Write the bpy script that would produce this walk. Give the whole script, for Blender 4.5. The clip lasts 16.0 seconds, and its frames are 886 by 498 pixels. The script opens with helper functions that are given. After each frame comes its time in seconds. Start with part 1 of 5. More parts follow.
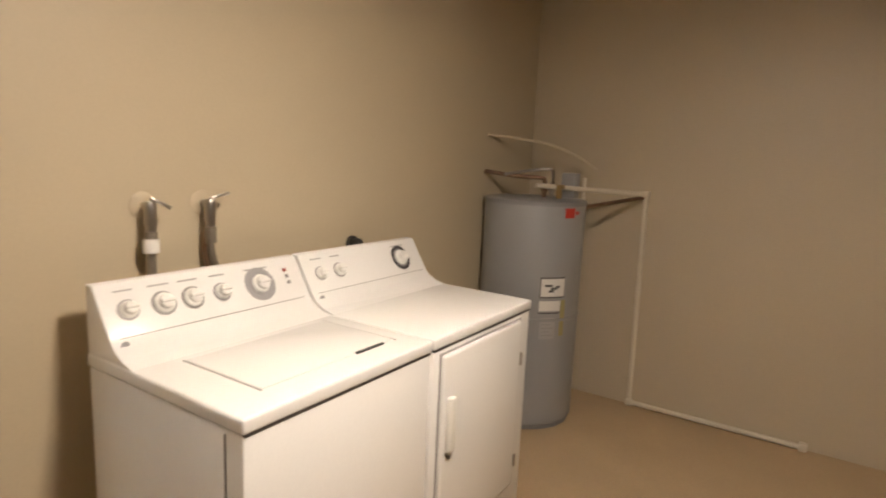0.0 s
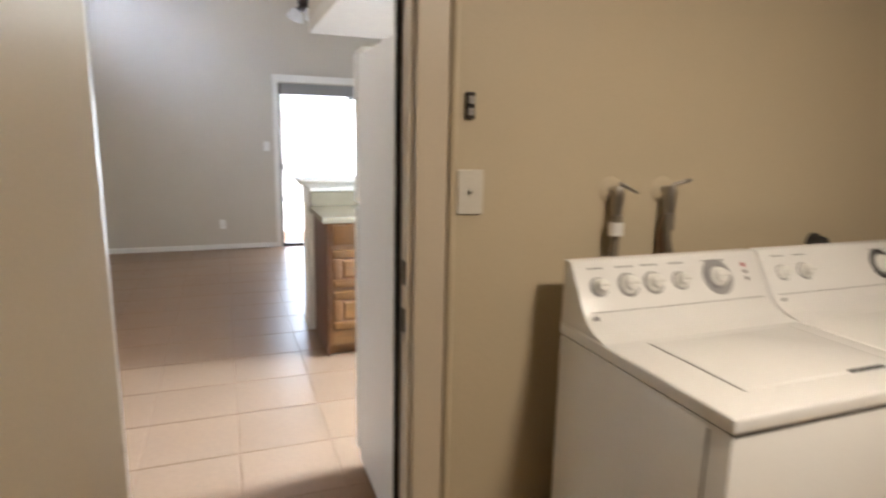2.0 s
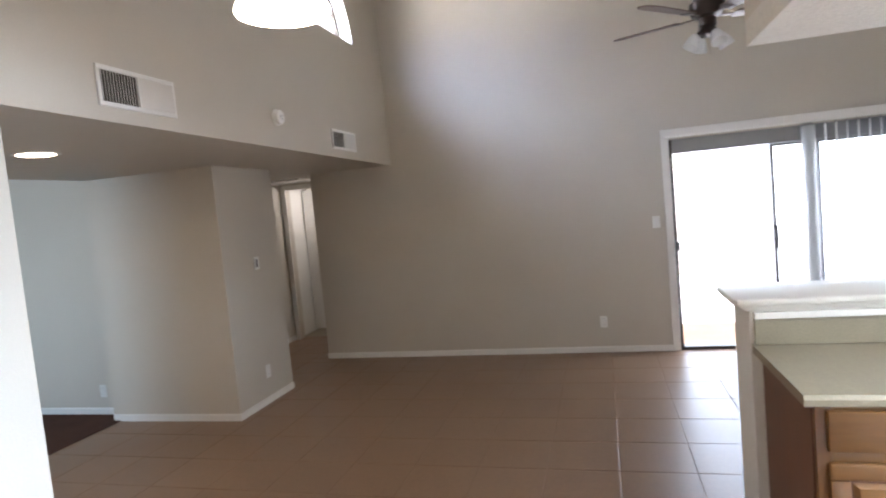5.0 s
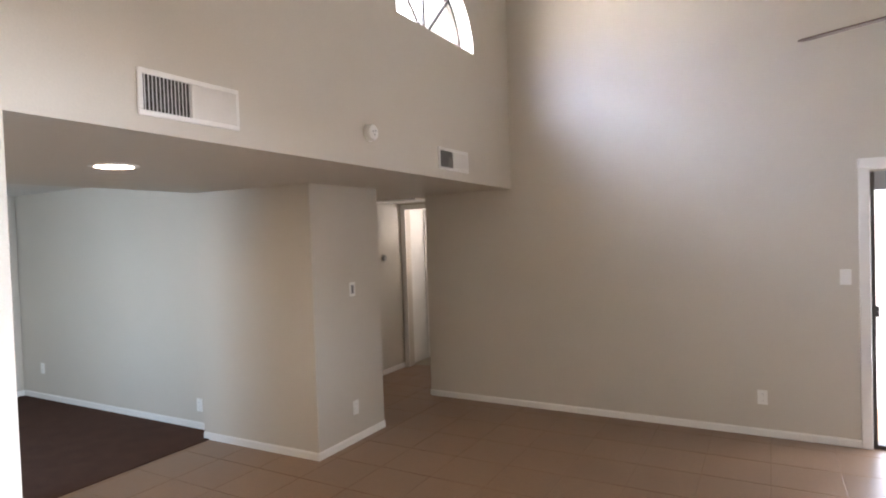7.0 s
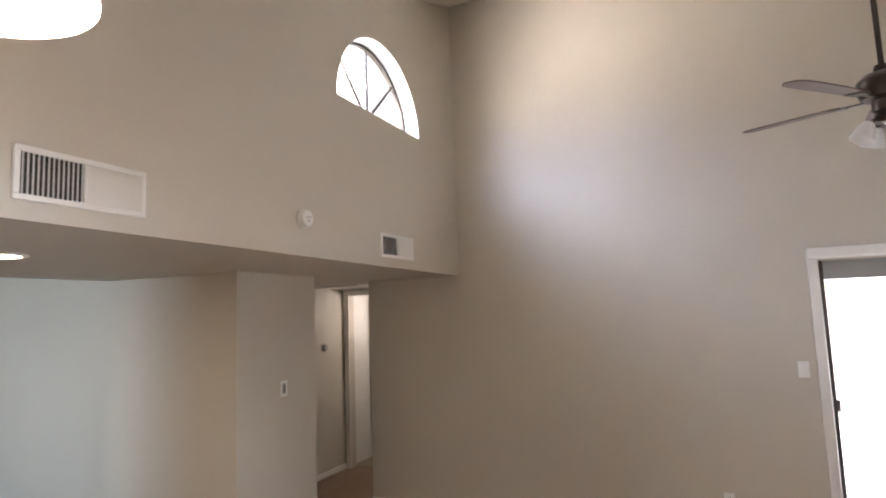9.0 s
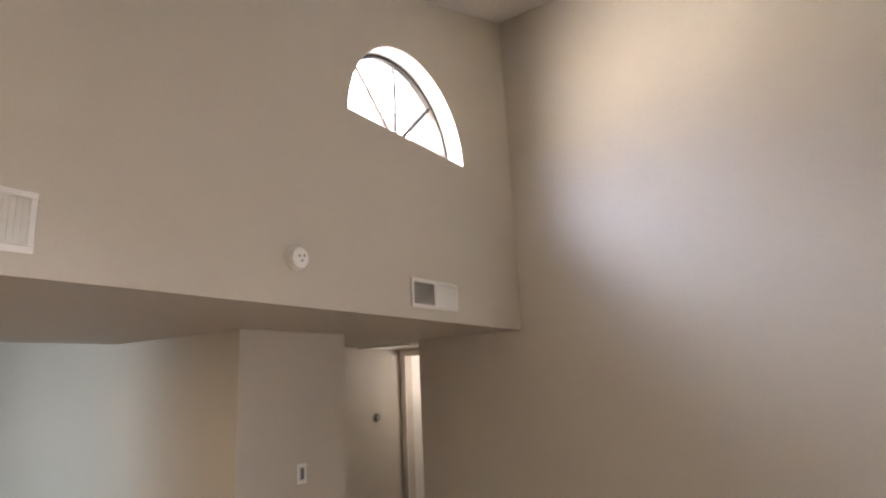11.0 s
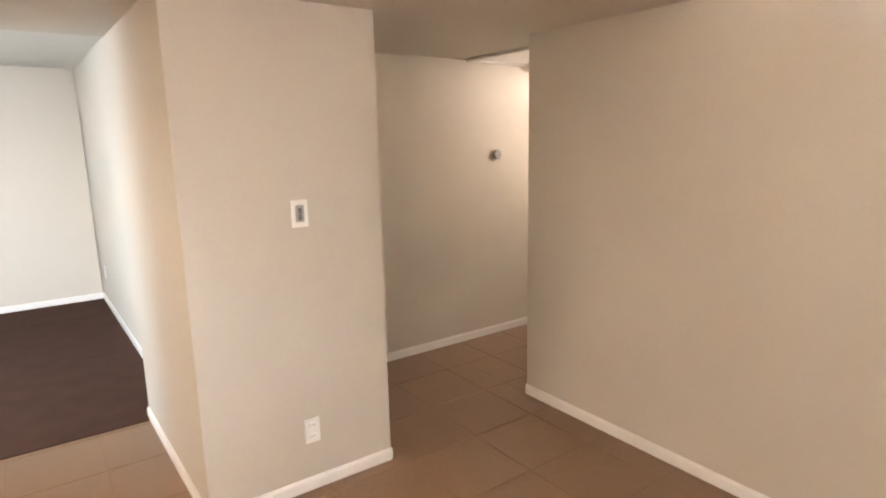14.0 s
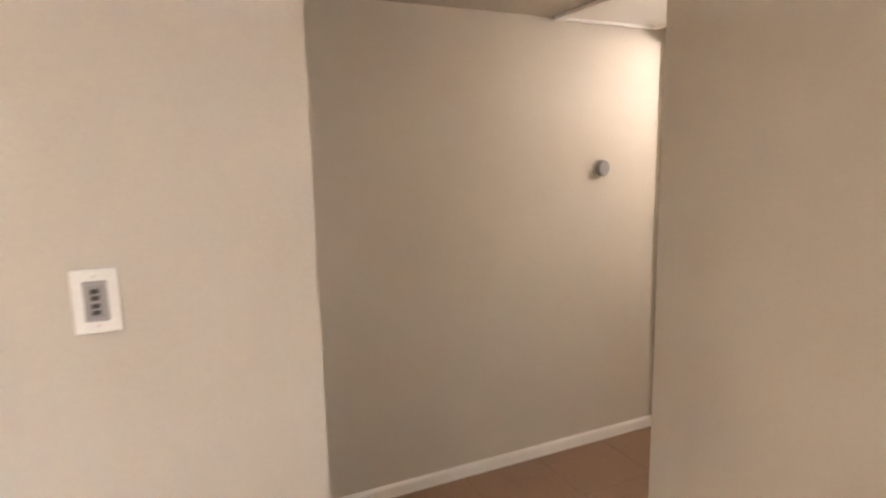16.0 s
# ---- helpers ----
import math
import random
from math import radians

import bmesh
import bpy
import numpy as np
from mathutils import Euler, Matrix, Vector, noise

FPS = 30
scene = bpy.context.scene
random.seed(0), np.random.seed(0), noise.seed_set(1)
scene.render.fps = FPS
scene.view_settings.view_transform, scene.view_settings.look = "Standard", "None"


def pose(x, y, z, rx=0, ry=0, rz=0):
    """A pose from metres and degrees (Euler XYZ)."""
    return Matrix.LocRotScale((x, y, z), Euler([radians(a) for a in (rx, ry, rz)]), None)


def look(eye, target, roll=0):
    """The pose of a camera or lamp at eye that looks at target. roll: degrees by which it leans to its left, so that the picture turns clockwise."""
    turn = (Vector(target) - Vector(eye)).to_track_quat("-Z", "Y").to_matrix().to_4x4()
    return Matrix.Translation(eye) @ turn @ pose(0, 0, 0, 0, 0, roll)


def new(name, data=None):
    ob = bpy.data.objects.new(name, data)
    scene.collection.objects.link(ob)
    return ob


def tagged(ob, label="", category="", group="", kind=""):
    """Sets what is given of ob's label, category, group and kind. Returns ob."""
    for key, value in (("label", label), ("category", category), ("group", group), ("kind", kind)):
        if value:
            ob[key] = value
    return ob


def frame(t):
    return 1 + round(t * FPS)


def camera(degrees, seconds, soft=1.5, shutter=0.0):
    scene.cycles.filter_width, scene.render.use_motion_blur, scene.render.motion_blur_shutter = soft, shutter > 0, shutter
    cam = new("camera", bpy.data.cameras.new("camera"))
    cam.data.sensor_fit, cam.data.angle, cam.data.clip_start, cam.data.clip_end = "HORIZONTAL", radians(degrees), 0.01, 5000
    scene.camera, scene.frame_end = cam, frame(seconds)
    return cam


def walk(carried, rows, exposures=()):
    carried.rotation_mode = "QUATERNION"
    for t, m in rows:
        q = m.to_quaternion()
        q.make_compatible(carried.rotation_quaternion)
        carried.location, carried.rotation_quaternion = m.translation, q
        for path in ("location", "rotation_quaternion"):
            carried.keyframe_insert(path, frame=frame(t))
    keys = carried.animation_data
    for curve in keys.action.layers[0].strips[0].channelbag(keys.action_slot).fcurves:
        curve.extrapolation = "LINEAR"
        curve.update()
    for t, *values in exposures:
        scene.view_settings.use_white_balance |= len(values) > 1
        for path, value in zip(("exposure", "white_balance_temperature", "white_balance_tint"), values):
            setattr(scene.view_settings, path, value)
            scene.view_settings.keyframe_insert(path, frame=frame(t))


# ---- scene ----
cam = camera(74.5, 16.0, soft=2.0, shutter=0.4)
PATH = [
    (0, (-0.265, 0.038, 1.479), (-1.345, 1.692, 1.166), 2.6),
    (0.5, (-0.215, -0.029, 1.473), (-1.488, 1.474, 1.129), 2.4),
    (1, (-0.229, -0.073, 1.47), (-1.649, 1.287, 1.106), 2.5),
    (1.5, (-0.292, -0.101, 1.462), (-1.923, 0.993, 1.084), 2.0),
    (2, (-0.432, -0.134, 1.452), (-2.27, 0.556, 1.07), 1.2),
    (2.5, (-0.714, -0.159, 1.462), (-2.669, 0.141, 1.163), -0.0),
    (3, (-1.036, -0.175, 1.53), (-3.015, -0.177, 1.237), -2.4),
    (3.5, (-1.437, -0.092, 1.556), (-3.42, -0.142, 1.295), -0.8),
    (4, (-1.8, -0.155, 1.569), (-3.788, -0.212, 1.363), -1.7),
    (4.5, (-1.995, -0.167, 1.565), (-3.977, -0.384, 1.414), -3.4),
    (5, (-2.107, -0.134, 1.608), (-4.031, -0.665, 1.466), -5.3),
    (5.2, (-2.185, -0.118, 1.624), (-4.093, -0.701, 1.495), -5.6),
    (7.3, (-2.919, -0.092, 1.705), (-4.642, -1.106, 1.677), -1.6),
    (7.5, (-2.945, -0.087, 1.716), (-4.674, -1.092, 1.727), -1.6),
    (8, (-2.973, -0.112, 1.762), (-4.723, -1.076, 1.849), -1.7),
    (8.5, (-3.022, -0.131, 1.777), (-4.811, -1.011, 1.937), -1.7),
    (8.7, (-3.067, -0.164, 1.779), (-4.88, -0.989, 1.965), -1.8),
    (10.8, (-3.961, -0.303, 1.794), (-5.627, -1.316, 2.24), -2.5),
    (11, (-4.054, -0.336, 1.797), (-5.693, -1.4, 2.224), -2.8),
    (11.5, (-4.324, -0.345, 1.758), (-5.901, -1.536, 2.068), -2.8),
    (12, (-4.564, -0.338, 1.712), (-6.099, -1.619, 1.773), -2.2),
    (12.5, (-4.838, -0.493, 1.642), (-6.285, -1.869, 1.515), -2.2),
    (13, (-5.133, -0.569, 1.613), (-6.416, -2.086, 1.385), -2.3),
    (13.5, (-5.469, -0.611, 1.608), (-6.644, -2.197, 1.285), -1.3),
    (14, (-5.749, -0.799, 1.567), (-6.886, -2.4, 1.191), -1.2),
    (14.5, (-6.023, -1.005, 1.549), (-7.103, -2.644, 1.167), -1.0),
    (15, (-6.297, -1.206, 1.538), (-7.243, -2.935, 1.196), -0.0),
    (15.5, (-6.543, -1.589, 1.505), (-7.405, -3.361, 1.167), -0.7),
    (16, (-6.804, -1.966, 1.504), (-7.632, -3.76, 1.189), -1.2),
]
EXPOSURES = [(0, 2.64, 6200, 17), (0.5, 2.58, 7150, 17), (1, 2.46, 7250, 17), (1.5, 2.28, 6700, 15), (2, 2.12, 6150, 14), (2.5, 1.98, 5650, 14), (3.0, 2.0, 5500, 14), (3.5, 2.02, 5600, 14), (5, 1.80, 6150, 17), (7.5, 2.14, 6500, 20), (8.5, 2.0, 6600, 20), (11, 1.86, 6900, 21), (12, 2.46, 7000, 22), (13, 3.08, 7200, 23), (14.5, 3.28, 7350, 23), (15.5, 3.34, 7400, 23), (16, 3.3, 7100, 22)]
walk(cam, [(t, look(eye, target, roll)) for t, eye, target, roll in PATH], EXPOSURES)

# ---------------------------------------------------------------- world, sun, lamps
world = bpy.data.worlds.new("sky")
scene.world = world
world.use_nodes = True
wn = world.node_tree
sky = wn.nodes.new("ShaderNodeTexSky")
sky.sky_type = 'NISHITA'
sky.sun_disc = False
SUN_ELEV, SUN_AZ = radians(58), radians(0)      # azimuth clockwise from +y
sky.sun_elevation, sky.sun_rotation = SUN_ELEV, SUN_AZ
wn.nodes["Background"].inputs["Strength"].default_value = 0.15
wn.links.new(sky.outputs[0], wn.nodes["Background"].inputs[0])

sun_data = bpy.data.lights.new("sun", 'SUN')
sun_data.energy, sun_data.angle, sun_data.color = 5.0, radians(0.5), (1.0, 0.95, 0.88)
sun = new("sun", sun_data)
SUN_DIR = Vector((math.sin(SUN_AZ) * math.cos(SUN_ELEV), math.cos(SUN_AZ) * math.cos(SUN_ELEV), math.sin(SUN_ELEV)))
sun.matrix_world = look(SUN_DIR * 30, (0, 0, 0))


def point_lamp(name, at, watts, color, radius):
    d = bpy.data.lights.new(name, 'POINT')
    d.energy, d.color, d.shadow_soft_size = watts, color, radius
    o = new(name, d)
    o.location = at
    return o


def area_lamp(name, eye, target, watts, color, w, h, spread=180):
    d = bpy.data.lights.new(name, 'AREA')
    d.spread = radians(spread)
    d.shape, d.size, d.size_y, d.energy, d.color = 'RECTANGLE', w, h, watts, color
    o = new(name, d)
    o.matrix_world = look(eye, target)
    return o


area_lamp("garage_lamp_light", (-0.35, 1.0, 2.40), (-0.35, 1.0, 0), 8, (1.0, 0.86, 0.66), 0.26, 0.26)
point_lamp("pendant_bulb_light", (-3.472, -0.87, 2.125), 3.0, (1.0, 0.72, 0.45), 0.05)
point_lamp("hall_bulb_light", (-8.75, -3.45, 1.97), 0.006, (1.0, 0.66, 0.42), 0.05)
# added lamp, stands in for daylight on the small room's white door
point_lamp("bath_fill_light", (-9.43, -3.60, 1.92), 2.4, (1.0, 0.97, 0.93), 0.05)
area_lamp("soffit_can_light", (-4.75, -3.23, 2.09), (-4.75, -3.23, 0), 1.5, (1.0, 0.84, 0.64), 0.14, 0.14)
area_lamp("kitchen_tube_light", (-3.25, 1.31, 2.06), (-3.25, 1.31, 0), 1.5, (1.0, 0.96, 0.90), 1.1, 0.26)
# daylight in the openings
area_lamp("patio_daylight", (-8.30, 1.84, 0.97), (0.0, 1.84, 0.6), 34, (0.80, 0.91, 1.0), 2.5, 2.3)
area_lamp("arch_sky_daylight", (-6.32, -2.86, 3.90), (-8.1, -0.6, 2.75), 15.0, (0.60, 0.74, 1.0), 1.5, 0.36, 95)
area_lamp("arch_roof_daylight", (-6.32, -2.86, 3.12), (-8.1, -0.6, 4.25), 15.0, (1.0, 0.97, 0.89), 1.5, 0.36, 95)
area_lamp("kitchen_window_daylight", (-3.3, 3.70, 1.5), (-2.65, 0.2, 0.0), 56, (0.68, 0.85, 1.0), 1.2, 0.9, 77)
area_lamp("dining_window_daylight", (-3.12, -5.3, 1.35), (-6.2, -5.3, 1.2), 7.5, (0.60, 0.83, 1.0), 0.9, 1.3, 130)

# ---------------------------------------------------------------- materials


def mat(name, base, rough=0.5, metal=0.0, spots=0.08, spot_scale=3.0, fine=0.04, fine_scale=120.0,
        bump=0.0, bump_scale=150.0, bump_dist=0.002, rough_var=0.04, per_object=0.0, spec=0.5, stretch=None, emit=None, emit_strength=0.0,
        stain=None, stain_scale=0.7, stain_amount=0.0):
    m = bpy.data.materials.new(name)
    m.use_nodes = True
    nt = m.node_tree
    n, l = nt.nodes, nt.links
    b = n["Principled BSDF"]
    b.inputs["Metallic"].default_value = metal
    b.inputs["Specular IOR Level"].default_value = spec
    tc = n.new("ShaderNodeTexCoord")
    mp = n.new("ShaderNodeMapping")
    l.new(tc.outputs["Object"], mp.inputs[0])
    if stretch:
        mp.inputs["Scale"].default_value = stretch
    if per_object:
        oi0 = n.new("ShaderNodeObjectInfo")
        sc = n.new("ShaderNodeVectorMath"); sc.operation = 'SCALE'
        sc.inputs[0].default_value = (37.0, 71.0, 13.0)
        l.new(oi0.outputs["Random"], sc.inputs["Scale"])
        l.new(sc.outputs[0], mp.inputs["Location"])

    def tex(scale, detail=4.0):
        t = n.new("ShaderNodeTexNoise")
        t.inputs["Scale"].default_value, t.inputs["Detail"].default_value = scale, detail
        l.new(mp.outputs[0], t.inputs["Vector"])
        return t

    def scaled(socket, lo, hi):
        r = n.new("ShaderNodeMapRange")
        l.new(socket, r.inputs[0])
        r.inputs[1].default_value, r.inputs[2].default_value = 0.25, 0.75
        r.inputs[3].default_value, r.inputs[4].default_value = lo, hi
        return r.outputs[0]

    big, small = tex(spot_scale), tex(fine_scale, 2.0)
    v1 = scaled(big.outputs[0], 1 - spots, 1 + spots)
    v2 = scaled(small.outputs[0], 1 - fine, 1 + fine)
    mul = n.new("ShaderNodeMath"); mul.operation = 'MULTIPLY'
    l.new(v1, mul.inputs[0]); l.new(v2, mul.inputs[1])
    val = mul.outputs[0]
    if per_object:
        oi = n.new("ShaderNodeObjectInfo")
        r = n.new("ShaderNodeMapRange")
        l.new(oi.outputs["Random"], r.inputs[0])
        r.inputs[3].default_value, r.inputs[4].default_value = 1 - per_object, 1 + per_object
        m2 = n.new("ShaderNodeMath"); m2.operation = 'MULTIPLY'
        l.new(val, m2.inputs[0]); l.new(r.outputs[0], m2.inputs[1])
        val = m2.outputs[0]
    hsv = n.new("ShaderNodeHueSaturation")
    hsv.inputs["Color"].default_value = (*base, 1)
    l.new(val, hsv.inputs["Value"])
    col = hsv.outputs[0]
    if stain:
        st = tex(stain_scale, 3.0)
        fac = scaled(st.outputs[0], 0.0, stain_amount)
        mx = n.new("ShaderNodeMix"); mx.data_type = 'RGBA'
        l.new(fac, mx.inputs[0]); l.new(col, mx.inputs[6])
        mx.inputs[7].default_value = (*stain, 1)
        col = mx.outputs[2]
    l.new(col, b.inputs["Base Color"])
    l.new(scaled(big.outputs[0], max(rough - rough_var, 0.02), min(rough + rough_var, 1)), b.inputs["Roughness"])
    if bump:
        bt = tex(bump_scale, 3.0)
        bp = n.new("ShaderNodeBump")
        bp.inputs["Strength"].default_value, bp.inputs["Distance"].default_value = bump, bump_dist
        l.new(bt.outputs[0], bp.inputs["Height"]); l.new(bp.outputs[0], b.inputs["Normal"])
    if emit:
        b.inputs["Emission Color"].default_value = (*emit, 1)
        b.inputs["Emission Strength"].default_value = emit_strength
    return m


def glass_mat(name, tint=(1, 1, 1), rough=0.0):
    m = bpy.data.materials.new(name)
    m.use_nodes = True
    b = m.node_tree.nodes["Principled BSDF"]
    b.inputs["Base Color"].default_value = (*tint, 1)
    b.inputs["Roughness"].default_value = rough
    b.inputs["Transmission Weight"].default_value = 1.0
    b.inputs["IOR"].default_value = 1.45
    return m


WALL = mat("wall_paint_greige", (0.555, 0.508, 0.432), 0.55, spots=0.03, spot_scale=1.3, fine=0.02, bump=0.25, bump_scale=90, bump_dist=0.003, rough_var=0.03)
GWALL = mat("wall_paint_tan", (0.53, 0.45, 0.315), 0.5, spots=0.04, spot_scale=1.1, fine=0.02, bump=0.25, bump_scale=80, bump_dist=0.003,
            stain=(0.42, 0.33, 0.22), stain_scale=0.9, stain_amount=0.12)
CEIL = mat("ceiling_texture", (0.66, 0.63, 0.58), 0.9, spots=0.03, fine=0.06, fine_scale=60, bump=0.8, bump_scale=55, bump_dist=0.008)
WHITE = mat("white_trim_paint", (0.78, 0.76, 0.72), 0.36, spots=0.03, fine=0.02, bump=0.05, bump_scale=60)
ENAMEL = mat("white_enamel", (0.85, 0.84, 0.82), 0.24, spots=0.01, spot_scale=4, fine=0.015, rough_var=0.02)
APPLIANCE = mat("pale_grey_appliance_enamel", (0.42, 0.41, 0.41), 0.3, spots=0.02, fine=0.02)
FRIDGE = mat("fridge_white_textured", (0.76, 0.75, 0.74), 0.38, spots=0.02, fine=0.03, bump=0.35, bump_scale=320, bump_dist=0.001)
DOORP = mat("door_paint_tan", (0.54, 0.465, 0.345), 0.30, spots=0.03, spot_scale=2, fine=0.02, bump=0.06, bump_scale=40)
TANTRIM = mat("trim_paint_tan", (0.58, 0.50, 0.39), 0.4, spots=0.03, spot_scale=2, fine=0.02, bump=0.05, bump_scale=40)
TILE = mat("floor_tile_brown", (0.25, 0.155, 0.094), 0.345, spots=0.09, spot_scale=4, fine=0.06, fine_scale=40, bump=0.05, bump_scale=14, bump_dist=0.003,
           per_object=0.03, rough_var=0.035, stain=(0.19, 0.115, 0.07), stain_scale=2.0, stain_amount=0.35)
HAZE = mat("sky_haze", (0.85, 0.88, 0.92), 0.95, emit=(0.93, 0.97, 1.0), emit_strength=1.3)
GROUT = mat("grout", (0.245, 0.158, 0.102), 0.9, spots=0.15, fine=0.2, fine_scale=200, bump=0.3, bump_scale=300)
GFLOOR = mat("garage_floor_tan_coating", (0.46, 0.34, 0.20), 0.55, spots=0.10, spot_scale=2, fine=0.06, bump=0.15, bump_scale=60, stain=(0.33, 0.24, 0.14), stain_scale=1.4, stain_amount=0.3)
CARPET = mat("carpet_dark_brown", (0.085, 0.045, 0.033), 1.0, spots=0.12, spot_scale=6, fine=0.35, fine_scale=350, bump=1.0, bump_scale=420, bump_dist=0.006, spec=0.1)
OAK = mat("honey_oak", (0.14, 0.060, 0.017), 0.34, spots=0.22, spot_scale=7, fine=0.14, fine_scale=60, stretch=(1, 1, 0.12), bump=0.12, bump_scale=60)
OAKH = mat("honey_oak_cross_grain", (0.165, 0.075, 0.020), 0.34, spots=0.22, spot_scale=7, fine=0.14, fine_scale=60, stretch=(1, 0.12, 1), bump=0.12, bump_scale=60)
OAKD = mat("oak_side_veneer", (0.13, 0.055, 0.033), 0.4, spots=0.22, spot_scale=6, fine=0.14, fine_scale=60, stretch=(1, 1, 0.1), bump=0.1, bump_scale=60)
LAMINATE = mat("laminate_speckled_beige", (0.27, 0.235, 0.165), 0.34, spots=0.06, spot_scale=9, fine=0.20, fine_scale=200, rough_var=0.02)
BRONZE = mat("dark_bronze_aluminium", (0.045, 0.038, 0.033), 0.4, metal=0.6, spots=0.1, fine=0.05)
ANOD = mat("grey_anodised_aluminium", (0.26, 0.26, 0.27), 0.4, metal=0.5, spots=0.1, fine=0.05)
BLACK = mat("black_rubber", (0.02, 0.018, 0.016), 0.6, spots=0.2, fine=0.1)
# near-black colour standing in for the shade within gaps and ducts
DARK = mat("dark_gap_shade", (0.06, 0.054, 0.048), 0.8, spots=0.1)
CHROME = mat("worn_chrome", (0.40, 0.37, 0.33), 0.30, metal=1.0, spots=0.1, fine=0.05)
STEEL = mat("braided_steel", (0.22, 0.19, 0.15), 0.45, metal=0.5, spots=0.15, fine=0.3, fine_scale=400, bump=0.5, bump_scale=500, bump_dist=0.001)
BRASS = mat("aged_brass", (0.42, 0.30, 0.14), 0.4, metal=0.9, spots=0.2)
COPPER = mat("dull_copper", (0.22, 0.14, 0.09), 0.5, metal=0.6, spots=0.25, spot_scale=12)
TANK = mat("grey_tank_enamel", (0.30, 0.30, 0.30), 0.38, spots=0.05, spot_scale=2, fine=0.02, bump=0.04, bump_scale=20)
TANKCAP = mat("dark_grey_tank_cap", (0.25, 0.25, 0.25), 0.5, spots=0.1)
REDL = mat("red_label", (0.42, 0.03, 0.02), 0.4, spots=0.05)
PAPER = mat("white_label_paper", (0.72, 0.70, 0.66), 0.5, spots=0.04)
YELLOW = mat("yellow_label", (0.36, 0.31, 0.13), 0.5, spots=0.05)
INK = mat("printed_ink_dark", (0.05, 0.045, 0.045), 0.6)
GREYINK = mat("printed_ink_grey", (0.36, 0.35, 0.35), 0.5)
PVC = mat("pvc_pipe_cream", (0.68, 0.62, 0.50), 0.35, spots=0.06)
PLASTIC = mat("white_plastic", (0.80, 0.79, 0.75), 0.35, spots=0.02)
IVORY = mat("aged_ivory_plastic", (0.66, 0.62, 0.54), 0.4, spots=0.04)
GREYP = mat("grey_plastic", (0.30, 0.29, 0.28), 0.45, spots=0.05)
FANM = mat("fan_motor_bronze", (0.06, 0.045, 0.04), 0.3, metal=0.7, spots=0.1)
BLADE = mat("fan_blade_walnut", (0.10, 0.055, 0.04), 0.4, spots=0.2, fine=0.1, stretch=(1, 0.15, 1))
FROST = mat("frosted_glass_shade", (0.80, 0.80, 0.80), 0.3, spots=0.02)
PENDANT = mat("lit_opal_glass", (0.85, 0.82, 0.76), 0.3, emit=(1.0, 0.86, 0.66), emit_strength=6.0)
CANLIT = mat("lit_can_lens", (0.85, 0.82, 0.76), 0.3, emit=(1.0, 0.84, 0.62), emit_strength=14.0)
TUBELIT = mat("lit_acrylic_diffuser", (0.85, 0.85, 0.82), 0.4, emit=(0.96, 1.0, 0.92), emit_strength=2.5)
DOMELIT = mat("lit_opal_dome", (0.85, 0.82, 0.76), 0.3, emit=(1.0, 0.86, 0.64), emit_strength=5.0)
BULBLIT = mat("lit_bulb", (0.85, 0.82, 0.76), 0.3, emit=(1.0, 0.82, 0.58), emit_strength=3.0)
GLASS = glass_mat("window_glass", (0.97, 0.99, 0.98))
BLIND = mat("vertical_blind_vinyl", (0.82, 0.80, 0.80), 0.5, spots=0.02, fine=0.02)
bn = BLIND.node_tree
bt_ = bn.nodes.new("ShaderNodeBsdfTranslucent")
bt_.inputs[0].default_value = (0.88, 0.88, 0.88, 1)
bx_ = bn.nodes.new("ShaderNodeMixShader")
bx_.inputs[0].default_value = 0.85
bn.links.new(bn.nodes["Principled BSDF"].outputs[0], bx_.inputs[1])
bn.links.new(bt_.outputs[0], bx_.inputs[2])
bn.links.new(bx_.outputs[0], bn.nodes["Material Output"].inputs[0])
CONCRETE = mat("patio_concrete", (0.72, 0.70, 0.66), 0.85, spots=0.1, spot_scale=1.2, fine=0.08, bump=0.3, bump_scale=60)
STUCCO = mat("cream_stucco", (0.80, 0.76, 0.70), 0.9, spots=0.06, spot_scale=0.8, fine=0.08, bump=0.6, bump_scale=40, bump_dist=0.01)
GRAVEL = mat("pale_gravel_ground", (0.40, 0.34, 0.27), 0.95, spots=0.15, spot_scale=0.4, fine=0.2, fine_scale=30, bump=0.6, bump_scale=25, bump_dist=0.02)
ROOF = mat("white_roof_coating", (0.72, 0.68, 0.62), 0.8, spots=0.06, fine=0.05, bump=0.3, bump_scale=30)

# ---------------------------------------------------------------- mesh helpers


def bm_boxes(boxes):
    bm = bmesh.new()
    for x0, y0, z0, x1, y1, z1 in boxes:
        m = Matrix.Translation(((x0 + x1) / 2, (y0 + y1) / 2, (z0 + z1) / 2)) @ Matrix.Diagonal((abs(x1 - x0), abs(y1 - y0), abs(z1 - z0), 1))
        bmesh.ops.create_cube(bm, size=1, matrix=m)
    return bm


def bm_rbox(x0, y0, z0, x1, y1, z1, r=0.004, seg=2):
    bm = bm_boxes([(x0, y0, z0, x1, y1, z1)])
    bmesh.ops.bevel(bm, geom=bm.edges[:], offset=r, segments=seg, profile=0.5, affect='EDGES')
    return bm


def bm_cyl(a, b, r, r2=None, seg=20, cap=True):
    a, b = Vector(a), Vector(b)
    bm = bmesh.new()
    q = (b - a).to_track_quat('Z', 'Y').to_matrix().to_4x4()
    bmesh.ops.create_cone(bm, cap_ends=cap, segments=seg, radius1=r, radius2=r if r2 is None else r2, depth=(b - a).length,
                          matrix=Matrix.Translation((a + b) / 2) @ q)
    return bm


